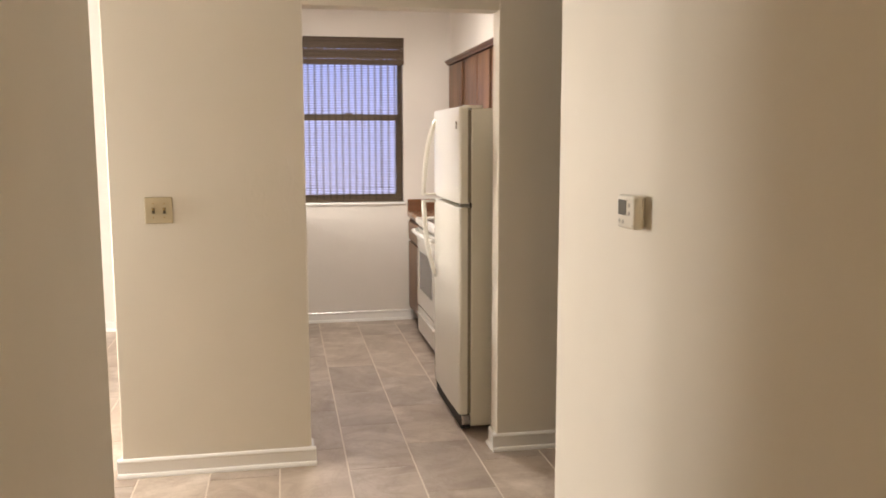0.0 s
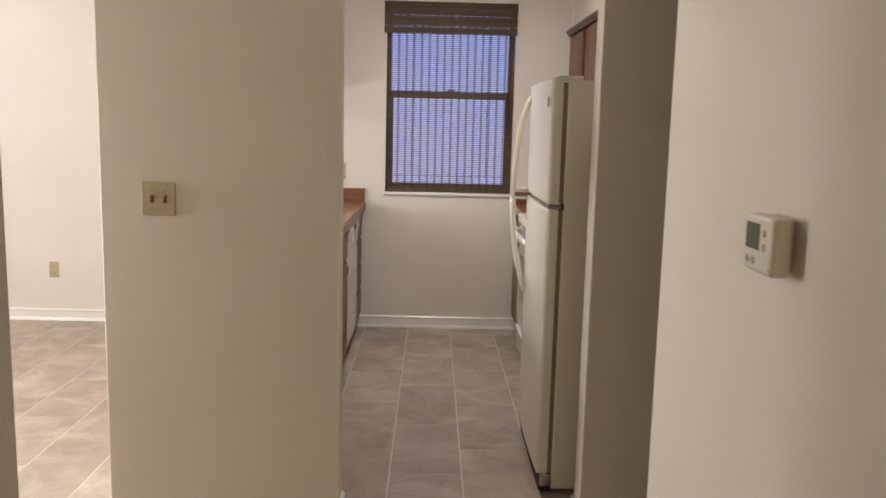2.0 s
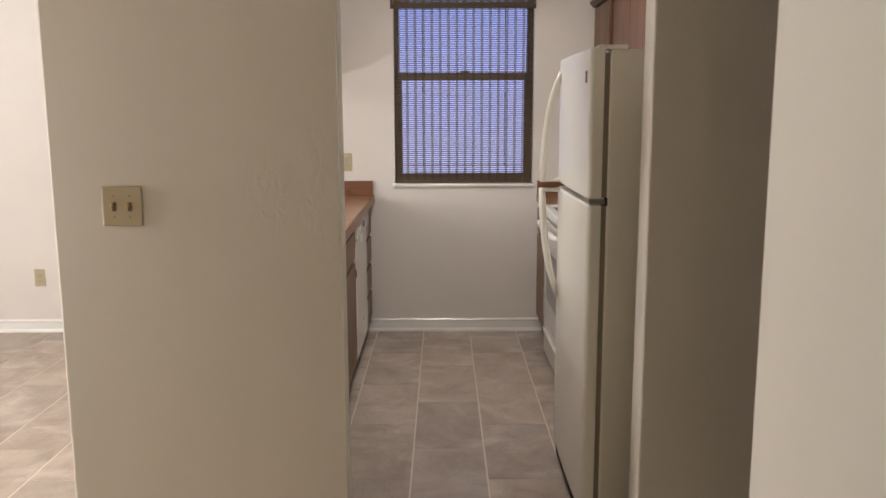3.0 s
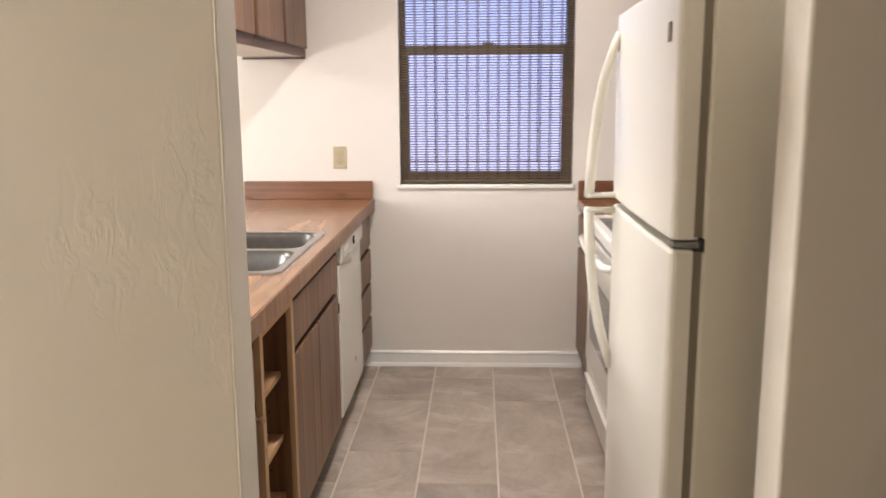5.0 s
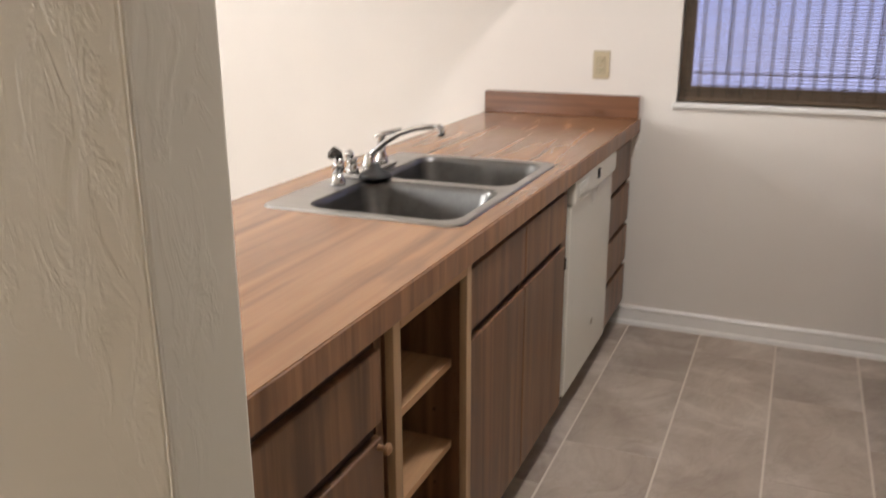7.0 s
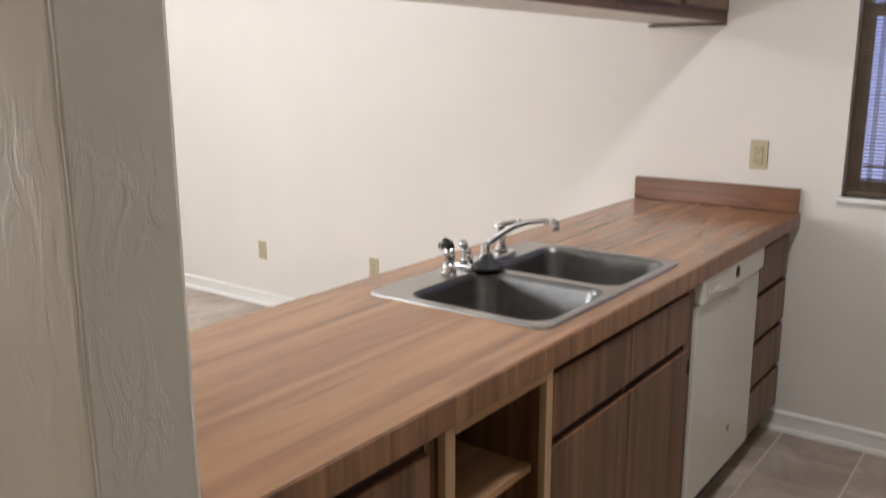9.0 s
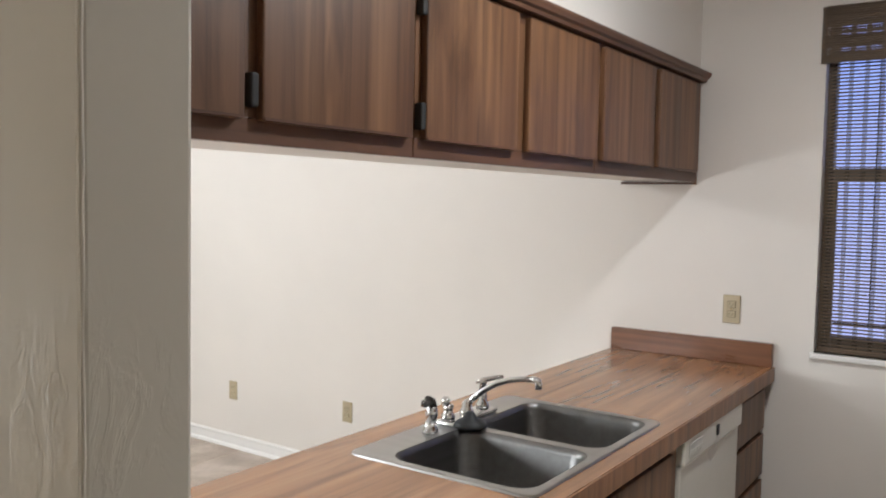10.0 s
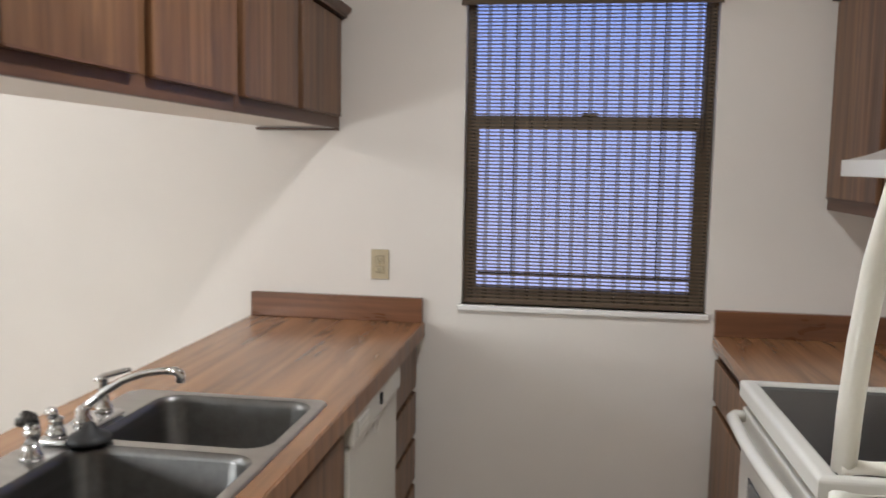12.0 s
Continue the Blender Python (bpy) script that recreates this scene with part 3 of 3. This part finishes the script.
for loop in [rounded(SX0 + 0.006, SX1 - 0.006, SY0 + 0.006, SY1 - 0.006, 0.03, ZR)] + [rounded(a, b, c, d, 0.06, ZR - 0.001) for a, b, c, d in BOWLS]:
    vs = [bm.verts.new(p) for p in loop]
    edges += [bm.edges.new((vs[i], vs[(i + 1) % len(vs)])) for i in range(len(vs))]
bmesh.ops.triangle_fill(bm, use_beauty=True, edges=edges)
rim = [rounded(SX0 + 0.006, SX1 - 0.006, SY0 + 0.006, SY1 - 0.006, 0.03, ZR), rounded(SX0 + 0.002, SX1 - 0.002, SY0 + 0.002, SY1 - 0.002, 0.033, ZR - 0.001), rounded(SX0, SX1, SY0, SY1, 0.035, TOP + 0.0005)]
loft(bm, rim, False, False)
part("deck", bm, STEEL_X, sink)
for a, b, c, d in BOWLS:
    bm = bmesh.new()
    loops = []
    for inset, z in ((-0.010, ZR), (0.0, ZR - 0.001), (0.006, ZR - 0.006), (0.009, ZR - 0.02), (0.022, ZR - 0.14), (0.034, ZR - 0.162), (0.06, ZR - 0.170), (0.13, ZR - 0.174)):
        loops.append(rounded(a + max(inset, 0), b - max(inset, 0), c + max(inset, 0), d - max(inset, 0), max(0.06 - max(inset, 0) * 0.2, 0.03), z))
    loft(bm, loops[1:], False, True)
    bowl = smooth(part("bowl", bm, STEEL_Z, sink))
    part("drain", lathe(bmesh.new(), ((a + b) / 2, (c + d) / 2, ZR - 0.174), [(0.043, 0.0), (0.043, 0.004), (0.034, 0.004), (0.028, 0.001)], 20), CHROME, bowl)

tap = thing("kitchen_tap", "chrome two-handle kitchen tap with a long arched spout", "tap", (-0.395, 5.47, ZR))
part("base_plate", boxes(((-0.425, -0.365), (5.36, 5.60), (ZR, ZR + 0.014), 0.006, 3)), CHROME, tap)
smooth(part("spout_base", lathe(bmesh.new(), (-0.395, 5.475, ZR + 0.012), [(0.022, 0), (0.021, 0.012), (0.016, 0.018), (0.0145, 0.034), (0.008, 0.042)], 18), CHROME, tap))
smooth(part("spout", tube(bmesh.new(), [(-0.400, 5.475, ZR + 0.040), (-0.378, 5.478, ZR + 0.060), (-0.345, 5.483, ZR + 0.088), (-0.305, 5.488, ZR + 0.113),
     (-0.262, 5.493, ZR + 0.129), (-0.222, 5.497, ZR + 0.136), (-0.195, 5.50, ZR + 0.137)], [0.0110, 0.0095, 0.0085, 0.008, 0.0075, 0.0075, 0.008], 12), CHROME, tap))
smooth(part("nozzle", tube(bmesh.new(), [(-0.198, 5.50, ZR + 0.137), (-0.188, 5.501, ZR + 0.137), (-0.181, 5.502, ZR + 0.133), (-0.179, 5.503, ZR + 0.124), (-0.179, 5.503, ZR + 0.112)], [0.0082, 0.0095, 0.0105, 0.0100, 0.0095], 14), CHROME, tap))
smooth(part("handle_base", lathe(bmesh.new(), (-0.40, 5.385, ZR + 0.012), [(0.021, 0), (0.020, 0.014), (0.015, 0.022), (0.013, 0.034), (0.016, 0.042), (0.005, 0.048)], 16), CHROME, tap))
smooth(part("lever", tube(bmesh.new(), [(-0.404, 5.388, ZR + 0.050), (-0.402, 5.376, ZR + 0.064), (-0.398, 5.366, ZR + 0.072), (-0.396, 5.360, ZR + 0.074)], [0.008, 0.012, 0.013, 0.006], 12), CHROME, tap))
smooth(part("handle_base", lathe(bmesh.new(), (-0.405, 5.575, ZR + 0.012), [(0.021, 0), (0.020, 0.012), (0.013, 0.02), (0.011, 0.075), (0.013, 0.082), (0.004, 0.088)], 16), CHROME, tap))
smooth(part("lever", tube(bmesh.new(), [(-0.420, 5.560, ZR + 0.088), (-0.405, 5.575, ZR + 0.094), (-0.375, 5.590, ZR + 0.102), (-0.350, 5.600, ZR + 0.108)], [0.006, 0.010, 0.009, 0.007], 10, 0.8, (0, 0, 1)), CHROME, tap))

tap.location.x += 0.012
SPX, SPY = -0.378, 5.287
spray = thing("sink_sprayer", "chrome pull-out side sprayer standing in the sink deck", "sprayer", (SPX, SPY, ZR))
smooth(part("holder", lathe(bmesh.new(), (SPX, SPY, ZR), [(0.023, 0), (0.022, 0.010), (0.016, 0.018), (0.0145, 0.032)], 16), CHROME, spray))
smooth(part("spray_handle", tube(bmesh.new(), [(SPX, SPY, ZR + 0.025), (SPX + 0.002, SPY + 0.002, ZR + 0.052), (SPX + 0.004, SPY + 0.001, ZR + 0.076)], [0.0135, 0.0165, 0.0125], 12), CHROME, spray))
smooth(part("spray_head", tube(bmesh.new(), [(SPX + 0.004, SPY + 0.004, ZR + 0.072), (SPX + 0.004, SPY - 0.004, ZR + 0.086), (SPX + 0.006, SPY - 0.022, ZR + 0.094), (SPX + 0.007, SPY - 0.038, ZR + 0.090), (SPX + 0.007, SPY - 0.044, ZR + 0.082)], [0.0125, 0.0140, 0.0130, 0.0115, 0.0085], 12), SPRAY, spray, "dark glossy spray head"))
stop = thing("sink_stopper", "black rubber sink stopper lying beside the tap", "stopper", (-0.318, 5.40, ZR))
smooth(part("disc", lathe(bmesh.new(), (-0.325, 5.402, ZR + 0.002), [(0.046, 0), (0.047, 0.008), (0.038, 0.016), (0.02, 0.024), (0.012, 0.040), (0.005, 0.043)], 22), BLACK, stop))


# ---- upper cabinets ----
def upper(name, label, group, y, z, x_back, x_face, doors, side, hinges=()):
    """A wall cabinet with a face frame, slab doors, a pale underside and a rail below."""
    c = thing(name, label, "cabinet", ((x_back + x_face) / 2, (y[0] + y[1]) / 2, z[0]), group)
    lo, hi = sorted((x_back, x_face - side * 0.018))
    part("body", box((lo, hi), y, (z[0] + 0.012, z[1])), CAB, c)
    part("underside", box((lo, hi), y, (z[0] + 0.006, z[0] + 0.0118)), WALL, c, "white painted underside")
    f0, f1 = sorted((x_face - side * 0.018, x_face))
    cuts = [y[0]] + [v for d in doors for v in d] + [y[1]]
    # Rails darker than the stiles, with the doors' shade put into the colour.
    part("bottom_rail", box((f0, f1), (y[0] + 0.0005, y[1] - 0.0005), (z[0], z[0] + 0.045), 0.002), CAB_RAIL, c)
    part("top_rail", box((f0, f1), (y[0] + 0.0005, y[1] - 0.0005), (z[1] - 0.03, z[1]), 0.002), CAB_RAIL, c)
    for a, b in zip(cuts[::2], cuts[1::2]):
        if b - a > 0.004:
            part("stile", box((f0, f1), (a - 0.012 if a > y[0] else a, b + 0.012 if b < y[1] else b), (z[0] + 0.045, z[1] - 0.03)), CAB, c)
    for a, b in doors:
        d0, d1 = sorted((x_face, x_face + side * 0.019))
        d = part("door", box((d0, d1), (a, b), (z[0] + 0.040, z[1] - 0.012), 0.004, 2), CAB, c)
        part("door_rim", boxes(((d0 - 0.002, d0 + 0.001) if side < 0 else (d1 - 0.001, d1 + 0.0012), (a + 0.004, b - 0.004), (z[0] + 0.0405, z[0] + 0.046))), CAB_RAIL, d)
    for hy, hz in hinges:
        h0, h1 = sorted((x_face + side * 0.001, x_face + side * 0.022))
        part("hinge", box((h0, h1), (hy - 0.009, hy + 0.009), (hz - 0.03, hz + 0.03), 0.004), HINGE, c, "black iron hinge")
    return c


UZ = (1.644, 2.052)
G = "upper cabinets over the pass-through"
LAB = "wood-grain wall cabinet with two slab doors hung over the pass-through"
upper("wall_cabinet", LAB, G, (3.988, 4.956), UZ, -0.53, -0.205, ((4.02, 4.455), (4.495, 4.933)), 1, ((4.475, 1.735), (4.475, 1.97)))
upper("wall_cabinet", LAB, G, (4.958, 5.906), UZ, -0.53, -0.205, ((4.98, 5.385), (5.445, 5.884)), 1, ((4.966, 1.735), (4.966, 1.985)))
upper("wall_cabinet", LAB, G, (5.908, 6.918), UZ, -0.53, -0.205, ((5.930, 6.371), (6.420, 6.872)), 1)
bm = bmesh.new()
prof = [(-0.207, 2.052), (-0.178, 2.052), (-0.176, 2.062), (-0.166, 2.068), (-0.160, 2.080), (-0.160, 2.088), (-0.207, 2.088)]
loft(bm, [[(a, yy, b) for a, b in prof] for yy in (3.988, 6.918)])
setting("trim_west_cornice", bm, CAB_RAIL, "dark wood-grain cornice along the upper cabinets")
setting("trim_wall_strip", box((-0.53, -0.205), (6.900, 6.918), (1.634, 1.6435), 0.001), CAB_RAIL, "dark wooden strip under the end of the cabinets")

RG = "range-side upper cabinets"
RZ = (1.379, 2.096)
upper("wall_cabinet", "tall wood-grain corner wall cabinet beside the hood", RG, (6.26, 6.918), RZ, 1.885, 1.56, ((6.40, 6.872),), -1)
upper("wall_cabinet", "short wood-grain wall cabinet above the range hood", RG, (5.49, 6.258), (1.63, 2.096), 1.885, 1.56, ((5.52, 5.86), (5.88, 6.22)), -1)
upper("wall_cabinet", "wood-grain wall cabinet between fridge and hood", RG, (5.085, 5.488), RZ, 1.885, 1.56, ((5.11, 5.46),), -1)
upper("wall_cabinet", "short wood-grain wall cabinet above the refrigerator", RG, (4.0, 5.083), (1.73, 2.096), 1.885, 1.56, ((4.03, 4.53), (4.55, 5.05)), -1)
bm = bmesh.new()
prof = [(1.562, 2.096), (1.535, 2.096), (1.532, 2.106), (1.522, 2.112), (1.516, 2.122), (1.516, 2.131), (1.562, 2.131)]
loft(bm, [[(a, yy, b) for a, b in prof] for yy in (3.988, 6.918)])
setting("trim_east_cornice", bm, CAB_RAIL, "dark wood-grain cornice along the range-side cabinets")

hood = thing("range_hood", "white enamelled under-cabinet range hood", "hood", (1.64, 5.87, 1.505))
bm = bmesh.new()
loft(bm, [[(1.40, yy, 1.505), (1.40, yy, 1.545), (1.47, yy, 1.565), (1.62, yy, 1.628), (1.884, yy, 1.628), (1.884, yy, 1.505)] for yy in (5.495, 6.245)])
part("canopy", bm, WHITE, hood)
part("front_lip", box((1.394, 1.402), (5.494, 6.246), (1.503, 1.547), 0.003), WHITE, hood)

# ---- range side base ----
rtop = thing("worktop", "dark wood-grain laminate worktop in the window corner", "worktop", (1.54, 6.59, 0.878))
part("top", box((1.196, 1.884), (6.256, 6.917), (0.868, TOP), 0.003), COUNTER, rtop)
part("backsplash", box((1.198, 1.884), (6.888, 6.918), (TOP, 1.008), 0.003), SPLASH, rtop)
unit = thing("base_cabinet", "wood-grain base cabinet between the range and the window wall", "cabinet", (1.54, 6.59, 0), "range-side base cabinets")
carcass(unit, (6.258, 6.893), 1.219, 1.88, 0.10, 0.864)
stiles(unit, [(6.258, 6.29), (6.865, 6.893)], 1.219, 0.10, 0.864)
base_front(unit, "drawer_front", (6.285, 6.87), (0.687, 0.836), 1.217, -1)
base_front(unit, "door", (6.285, 6.87), (0.125, 0.666), 1.217, -1)
toe(unit, (6.258, 6.893), 1.275, 1.88)

rng = thing("electric_range", "white freestanding electric range with a black ceramic hob", "range", (1.53, 5.87, 0))
RY = (5.493, 6.252)
part("body", box((1.205, 1.87), RY, (0.05, 0.874)), BISQUE_SIDE, rng)
bm = slab((1.162, 1.87), RY, (0.876, 0.922), (1.208, 1.84), (RY[0] + 0.03, RY[1] - 0.03))
bmesh.ops.recalc_face_normals(bm, faces=bm.faces)
rim_edges = [e for e in bm.edges if all(v.co.z > 0.918 for v in e.verts) and len(e.link_faces) == 2 and abs(e.calc_face_angle()) > 1.0]
bmesh.ops.bevel(bm, geom=rim_edges, offset=0.013, segments=4, profile=0.5, affect="EDGES")
part("hob_frame", bm, WHITE, rng)
part("hob_glass", box((1.206, 1.842), (RY[0] + 0.028, RY[1] - 0.028), (0.888, 0.911), 0.002), GLASS_BLACK, rng, "black ceramic hob glass")
vent = part("vent_strip", box((1.185, 1.205), (RY[0] + 0.004, RY[1] - 0.004), (0.850, 0.875), 0.004), BISQUE, rng)
for k in range(2):
    part("slot", box((1.1835, 1.188), (RY[0] + 0.06, RY[1] - 0.06), (0.854 + 0.010 * k, 0.858 + 0.010 * k)), RECESS, vent)
od = part("oven_door", box((1.172, 1.205), (RY[0] + 0.003, RY[1] - 0.003), (0.265, 0.846), 0.008, 3), WHITE, rng)
part("oven_window", box((1.169, 1.173), (RY[0] + 0.13, RY[1] - 0.13), (0.40, 0.68), 0.001), OVEN_GLASS, od, "grey oven window")
hy0, hy1 = RY[0] + 0.035, RY[1] - 0.035
hp = [(1.172, hy1, 0.822), (1.148, hy1 - 0.004, 0.826), (1.134, hy1 - 0.03, 0.826)] + [(1.134 - 0.010 * math.sin(math.pi * k / 8), hy1 - 0.03 - (hy1 - hy0 - 0.06) * k / 8, 0.826) for k in range(1, 8)] + [(1.134, hy0 + 0.03, 0.826), (1.148, hy0 + 0.004, 0.826), (1.172, hy0, 0.822)]
smooth(part("handle", tube(bmesh.new(), hp, 0.0165, 12, 1.0, (0, 0, 1)), WHITE, od, "white bowed oven door handle"))
dr = part("storage_drawer", box((1.176, 1.205), (RY[0] + 0.003, RY[1] - 0.003), (0.060, 0.255), 0.006, 3), WHITE, rng)
part("drawer_ridge", box((1.160, 1.178), (RY[0] + 0.05, RY[1] - 0.05), (0.198, 0.213), 0.005), WHITE, dr)
part("foot_kick", box((1.24, 1.86), (RY[0] + 0.01, RY[1] - 0.01), (0.0, 0.05)), KICK, rng)

# ---- refrigerator ----
fr = thing("refrigerator", "bisque top-freezer refrigerator with bowed handles", "refrigerator", (1.43, 4.5, 0))
FX, FY = 1.05, (4.15, 4.855)
part("body", box((1.112, 1.80), FY, (0.022, 1.645), 0.006), BISQUE_SIDE, fr)
part("gasket", boxes(((1.094, 1.112), (FY[0] + 0.008, FY[1] - 0.008), (0.09, 1.15)), ((1.094, 1.112), (FY[0] + 0.008, FY[1] - 0.008), (1.178, 1.635))), GASKET, fr)


def fridge_door(name, z):
    bm = bmesh.new()
    loops = []
    y0, y1 = FY
    for zz, inset in ((z[0], 0.006), (z[0] + 0.002, 0.002), (z[0] + 0.007, 0.0), (z[1] - 0.007, 0.0), (z[1] - 0.002, 0.002), (z[1], 0.006)):
        ring = [(1.094, y0 + 0.001), (FX + 0.014, y0 + 0.001)]
        ring += [(FX + 0.014 * (1 - math.sin(radians(a))), y0 + 0.001 + 0.014 * (1 - math.cos(radians(a)))) for a in (30, 60, 90)]
        ring += [(FX - 0.006 * math.sin(math.pi * k / 8), y0 + 0.015 + (y1 - y0 - 0.03) * k / 8) for k in range(1, 8)]
        ring += [(FX + 0.014 * (1 - math.sin(radians(a))), y1 - 0.001 - 0.014 * (1 - math.cos(radians(a)))) for a in (90, 60, 30)] + [(FX + 0.014, y1 - 0.001), (1.094, y1 - 0.001)]
        cy = (y0 + y1) / 2
        loops.append([(a + inset if a < 1.085 else a, b + (inset if b < cy else -inset), zz) for a, b in ring])
    loft(bm, loops)
    return part(name, bm, BISQUE, fr)


upper_door = fridge_door("freezer_door", (1.173, 1.652))
lower_door = fridge_door("fridge_door", (0.085, 1.154))
part("grille", box((1.062, 1.112), (FY[0] + 0.01, FY[1] - 0.01), (0.010, 0.076), 0.003), KICK, fr)
part("hinge", box((1.056, 1.112), (FY[0] + 0.004, FY[0] + 0.035), (1.157, 1.170), 0.003), DULL, fr, "dull metal middle hinge")
part("hinge_pin", box((1.105, 1.114), (FY[0] - 0.002, FY[0] + 0.02), (1.151, 1.177), 0.002), HINGE, fr)
part("hinge_cap", box((1.075, 1.17), (FY[0] + 0.01, FY[0] + 0.06), (1.645, 1.660), 0.004), BISQUE, fr)
part("lower_hinge", box((1.066, 1.11), (FY[0] + 0.004, FY[0] + 0.03), (0.03, 0.083), 0.004), CHROME, fr)
part("badge", box((FX - 0.0045, FX + 0.002), (4.205, 4.226), (1.545, 1.582), 0.001), GASKET, upper_door)
hy = 4.805
for door, pts, zj in ((upper_door, [(FX - 0.000, 1.603), (FX - 0.014, 1.565), (FX - 0.034, 1.50), (FX - 0.050, 1.42), (FX - 0.061, 1.33), (FX - 0.067, 1.25), (FX - 0.070, 1.178)], 1.183),
                      (lower_door, [(FX - 0.000, 0.705), (FX - 0.014, 0.75), (FX - 0.034, 0.82), (FX - 0.050, 0.90), (FX - 0.061, 0.99), (FX - 0.067, 1.07), (FX - 0.070, 1.149)], 1.143)):
    bm = bmesh.new()
    tube(bm, [(a, hy, b) for a, b in pts], [0.011, 0.0125, 0.0135, 0.014, 0.014, 0.014, 0.0135], 12, 1.15)
    tube(bm, [(FX - 0.076, hy, zj), (FX - 0.04, hy, zj), (FX + 0.004, hy, zj)], [0.009, 0.007, 0.009], 10, 1.9)
    smooth(part("handle", bm, BISQUE, door, "bisque bowed plastic handle"))


# ---- switches, sockets, thermostat ----
def socket(place, label="almond double socket outlet on the wall"):
    x, y, z = place
    s = thing("socket_outlet", label, "socket", (x, y, z))
    part("plate", box((x - 0.035, x + 0.035), (y - 0.006, y - 0.0005), (z - 0.0575, z + 0.0575), 0.003), ALMOND, s)
    for dz in (-0.0195, 0.0195):
        f = part("receptacle", box((x - 0.017, x + 0.017), (y - 0.0085, y - 0.005), (z + dz - 0.0145, z + dz + 0.0145), 0.004), ALMOND, s)
        for dx in (-0.0065, 0.0065):
            part("slot", box((x + dx - 0.0012, x + dx + 0.0012), (y - 0.0092, y - 0.008), (z + dz - 0.003, z + dz + 0.006)), ALMOND_DARK, f)
        part("slot", box((x - 0.002, x + 0.002), (y - 0.0092, y - 0.008), (z + dz - 0.010, z + dz - 0.006)), ALMOND_DARK, f)
    part("screw", lathe(bmesh.new(), (x, y - 0.0062, z), [(0.003, -0.001), (0.003, 0.001)], 8, "y"), BRASS, s)
    return s


socket((-0.043, NORTH, 1.130))
socket((-2.10, NORTH, 0.370), label="almond socket outlet low on the dining wall")
socket((-3.03, NORTH, 0.355), label="almond socket outlet low on the dining wall")

sw = thing("light_switch", "almond double toggle switch plate on the hall plaster", "switch", (-0.337, 3.857, 1.189))
part("plate", box((-0.395, -0.279), (3.8505, 3.8565), (1.132, 1.247), 0.0035), ALMOND, sw)
for dx in (-0.0225, 0.0225):
    x = -0.337 + dx
    part("toggle_slot", box((x - 0.006, x + 0.006), (3.8492, 3.8510), (1.175, 1.201), 0.0005), ALMOND_DARK, sw)
    part("toggle", box((x - 0.0042, x + 0.0042), (3.835, 3.8505), (1.190, 1.200), 0.0025), BRASS, sw)
    for dz in (-0.030, 0.030):
        part("screw", lathe(bmesh.new(), (x, 3.8502, 1.188 + dz), [(0.0028, -0.001), (0.0028, 0.0008)], 8, "y"), BRASS, sw)

th = thing("thermostat", "ivory plastic wall thermostat with a grey display", "thermostat", (1.165, 2.28, 1.284))
part("back_plate", box((1.160, 1.1795), (2.262, 2.350), (1.244, 1.330), 0.006), IVORY, th)
smooth(part("case", box((1.134, 1.168), (2.242, 2.360), (1.238, 1.332), 0.010, 4), IVORY, th))
part("seam", box((1.1335, 1.1345), (2.2445, 2.2485), (1.250, 1.2515)), LCD, th)
part("display", box((1.1327, 1.136), (2.290, 2.346), (1.276, 1.319), 0.001), LCD, th)
for y, z in ((2.272, 1.306), (2.272, 1.283), (2.336, 1.258), (2.312, 1.258)):
    part("button", lathe(bmesh.new(), (1.134, y, z), [(0.0065, 0.002), (0.0065, -0.0012), (0.0045, -0.002)], 12, "x"), BUTTON, th)

# ---- floor tiles ----
PITCH_X, PITCH_Y, LINE_X, LINE_Y = 0.3075, 0.590, 0.1445, 6.388
GAP, BUTT = 0.0036, 0.0016


def tile_mesh(w, d, bev=0.0006):
    bm = box((-w / 2, w / 2), (-d / 2, d / 2), (-0.0012, 0.0))
    top_edges = [e for e in bm.edges if all(v.co.z > -0.001 for v in e.verts)]
    bmesh.ops.bevel(bm, geom=top_edges, offset=bev, segments=1, affect="EDGES")
    me = bpy.data.meshes.new("tile")
    bm.to_mesh(me)
    bm.free()
    me.materials.append(TILE)
    return me


shared = tile_mesh(PITCH_X - 2 * GAP, PITCH_Y - 2 * BUTT)
rest = bmesh.new()
made = 0
for i in range(-17, 10):
    x0 = LINE_X + i * PITCH_X
    shift = 0.0 if i % 2 == 0 else -0.281
    for j in range(-15, 3):
        y0 = LINE_Y + shift + j * PITCH_Y
        a, b = max(x0, FLOOR_W), min(x0 + PITCH_X, 3.0)
        c, d = max(y0, FLOOR_S), min(y0 + PITCH_Y, NORTH)
        if b - a < 0.03 or d - c < 0.03:
            continue
        whole = b - a > PITCH_X - 1e-4 and d - c > PITCH_Y - 1e-4
        near = -2.6 < x0 < 1.5 and y0 > 2.2 and made < 295
        if near:
            t = new("tile", shared if whole else tile_mesh(b - a - 2 * GAP, d - c - 2 * BUTT))
            t.location = ((a + b) / 2, (c + d) / 2, 0.0)
            t.parent = floor
            made += 1
        else:
            add_box(rest, (a + GAP, b - GAP), (c + BUTT, d - BUTT), (-0.0012, 0.0))
far = part("tiles_beyond", rest, TILE, floor)
tagged(far, "grey-beige stone-look floor tiles", kind="stuff")
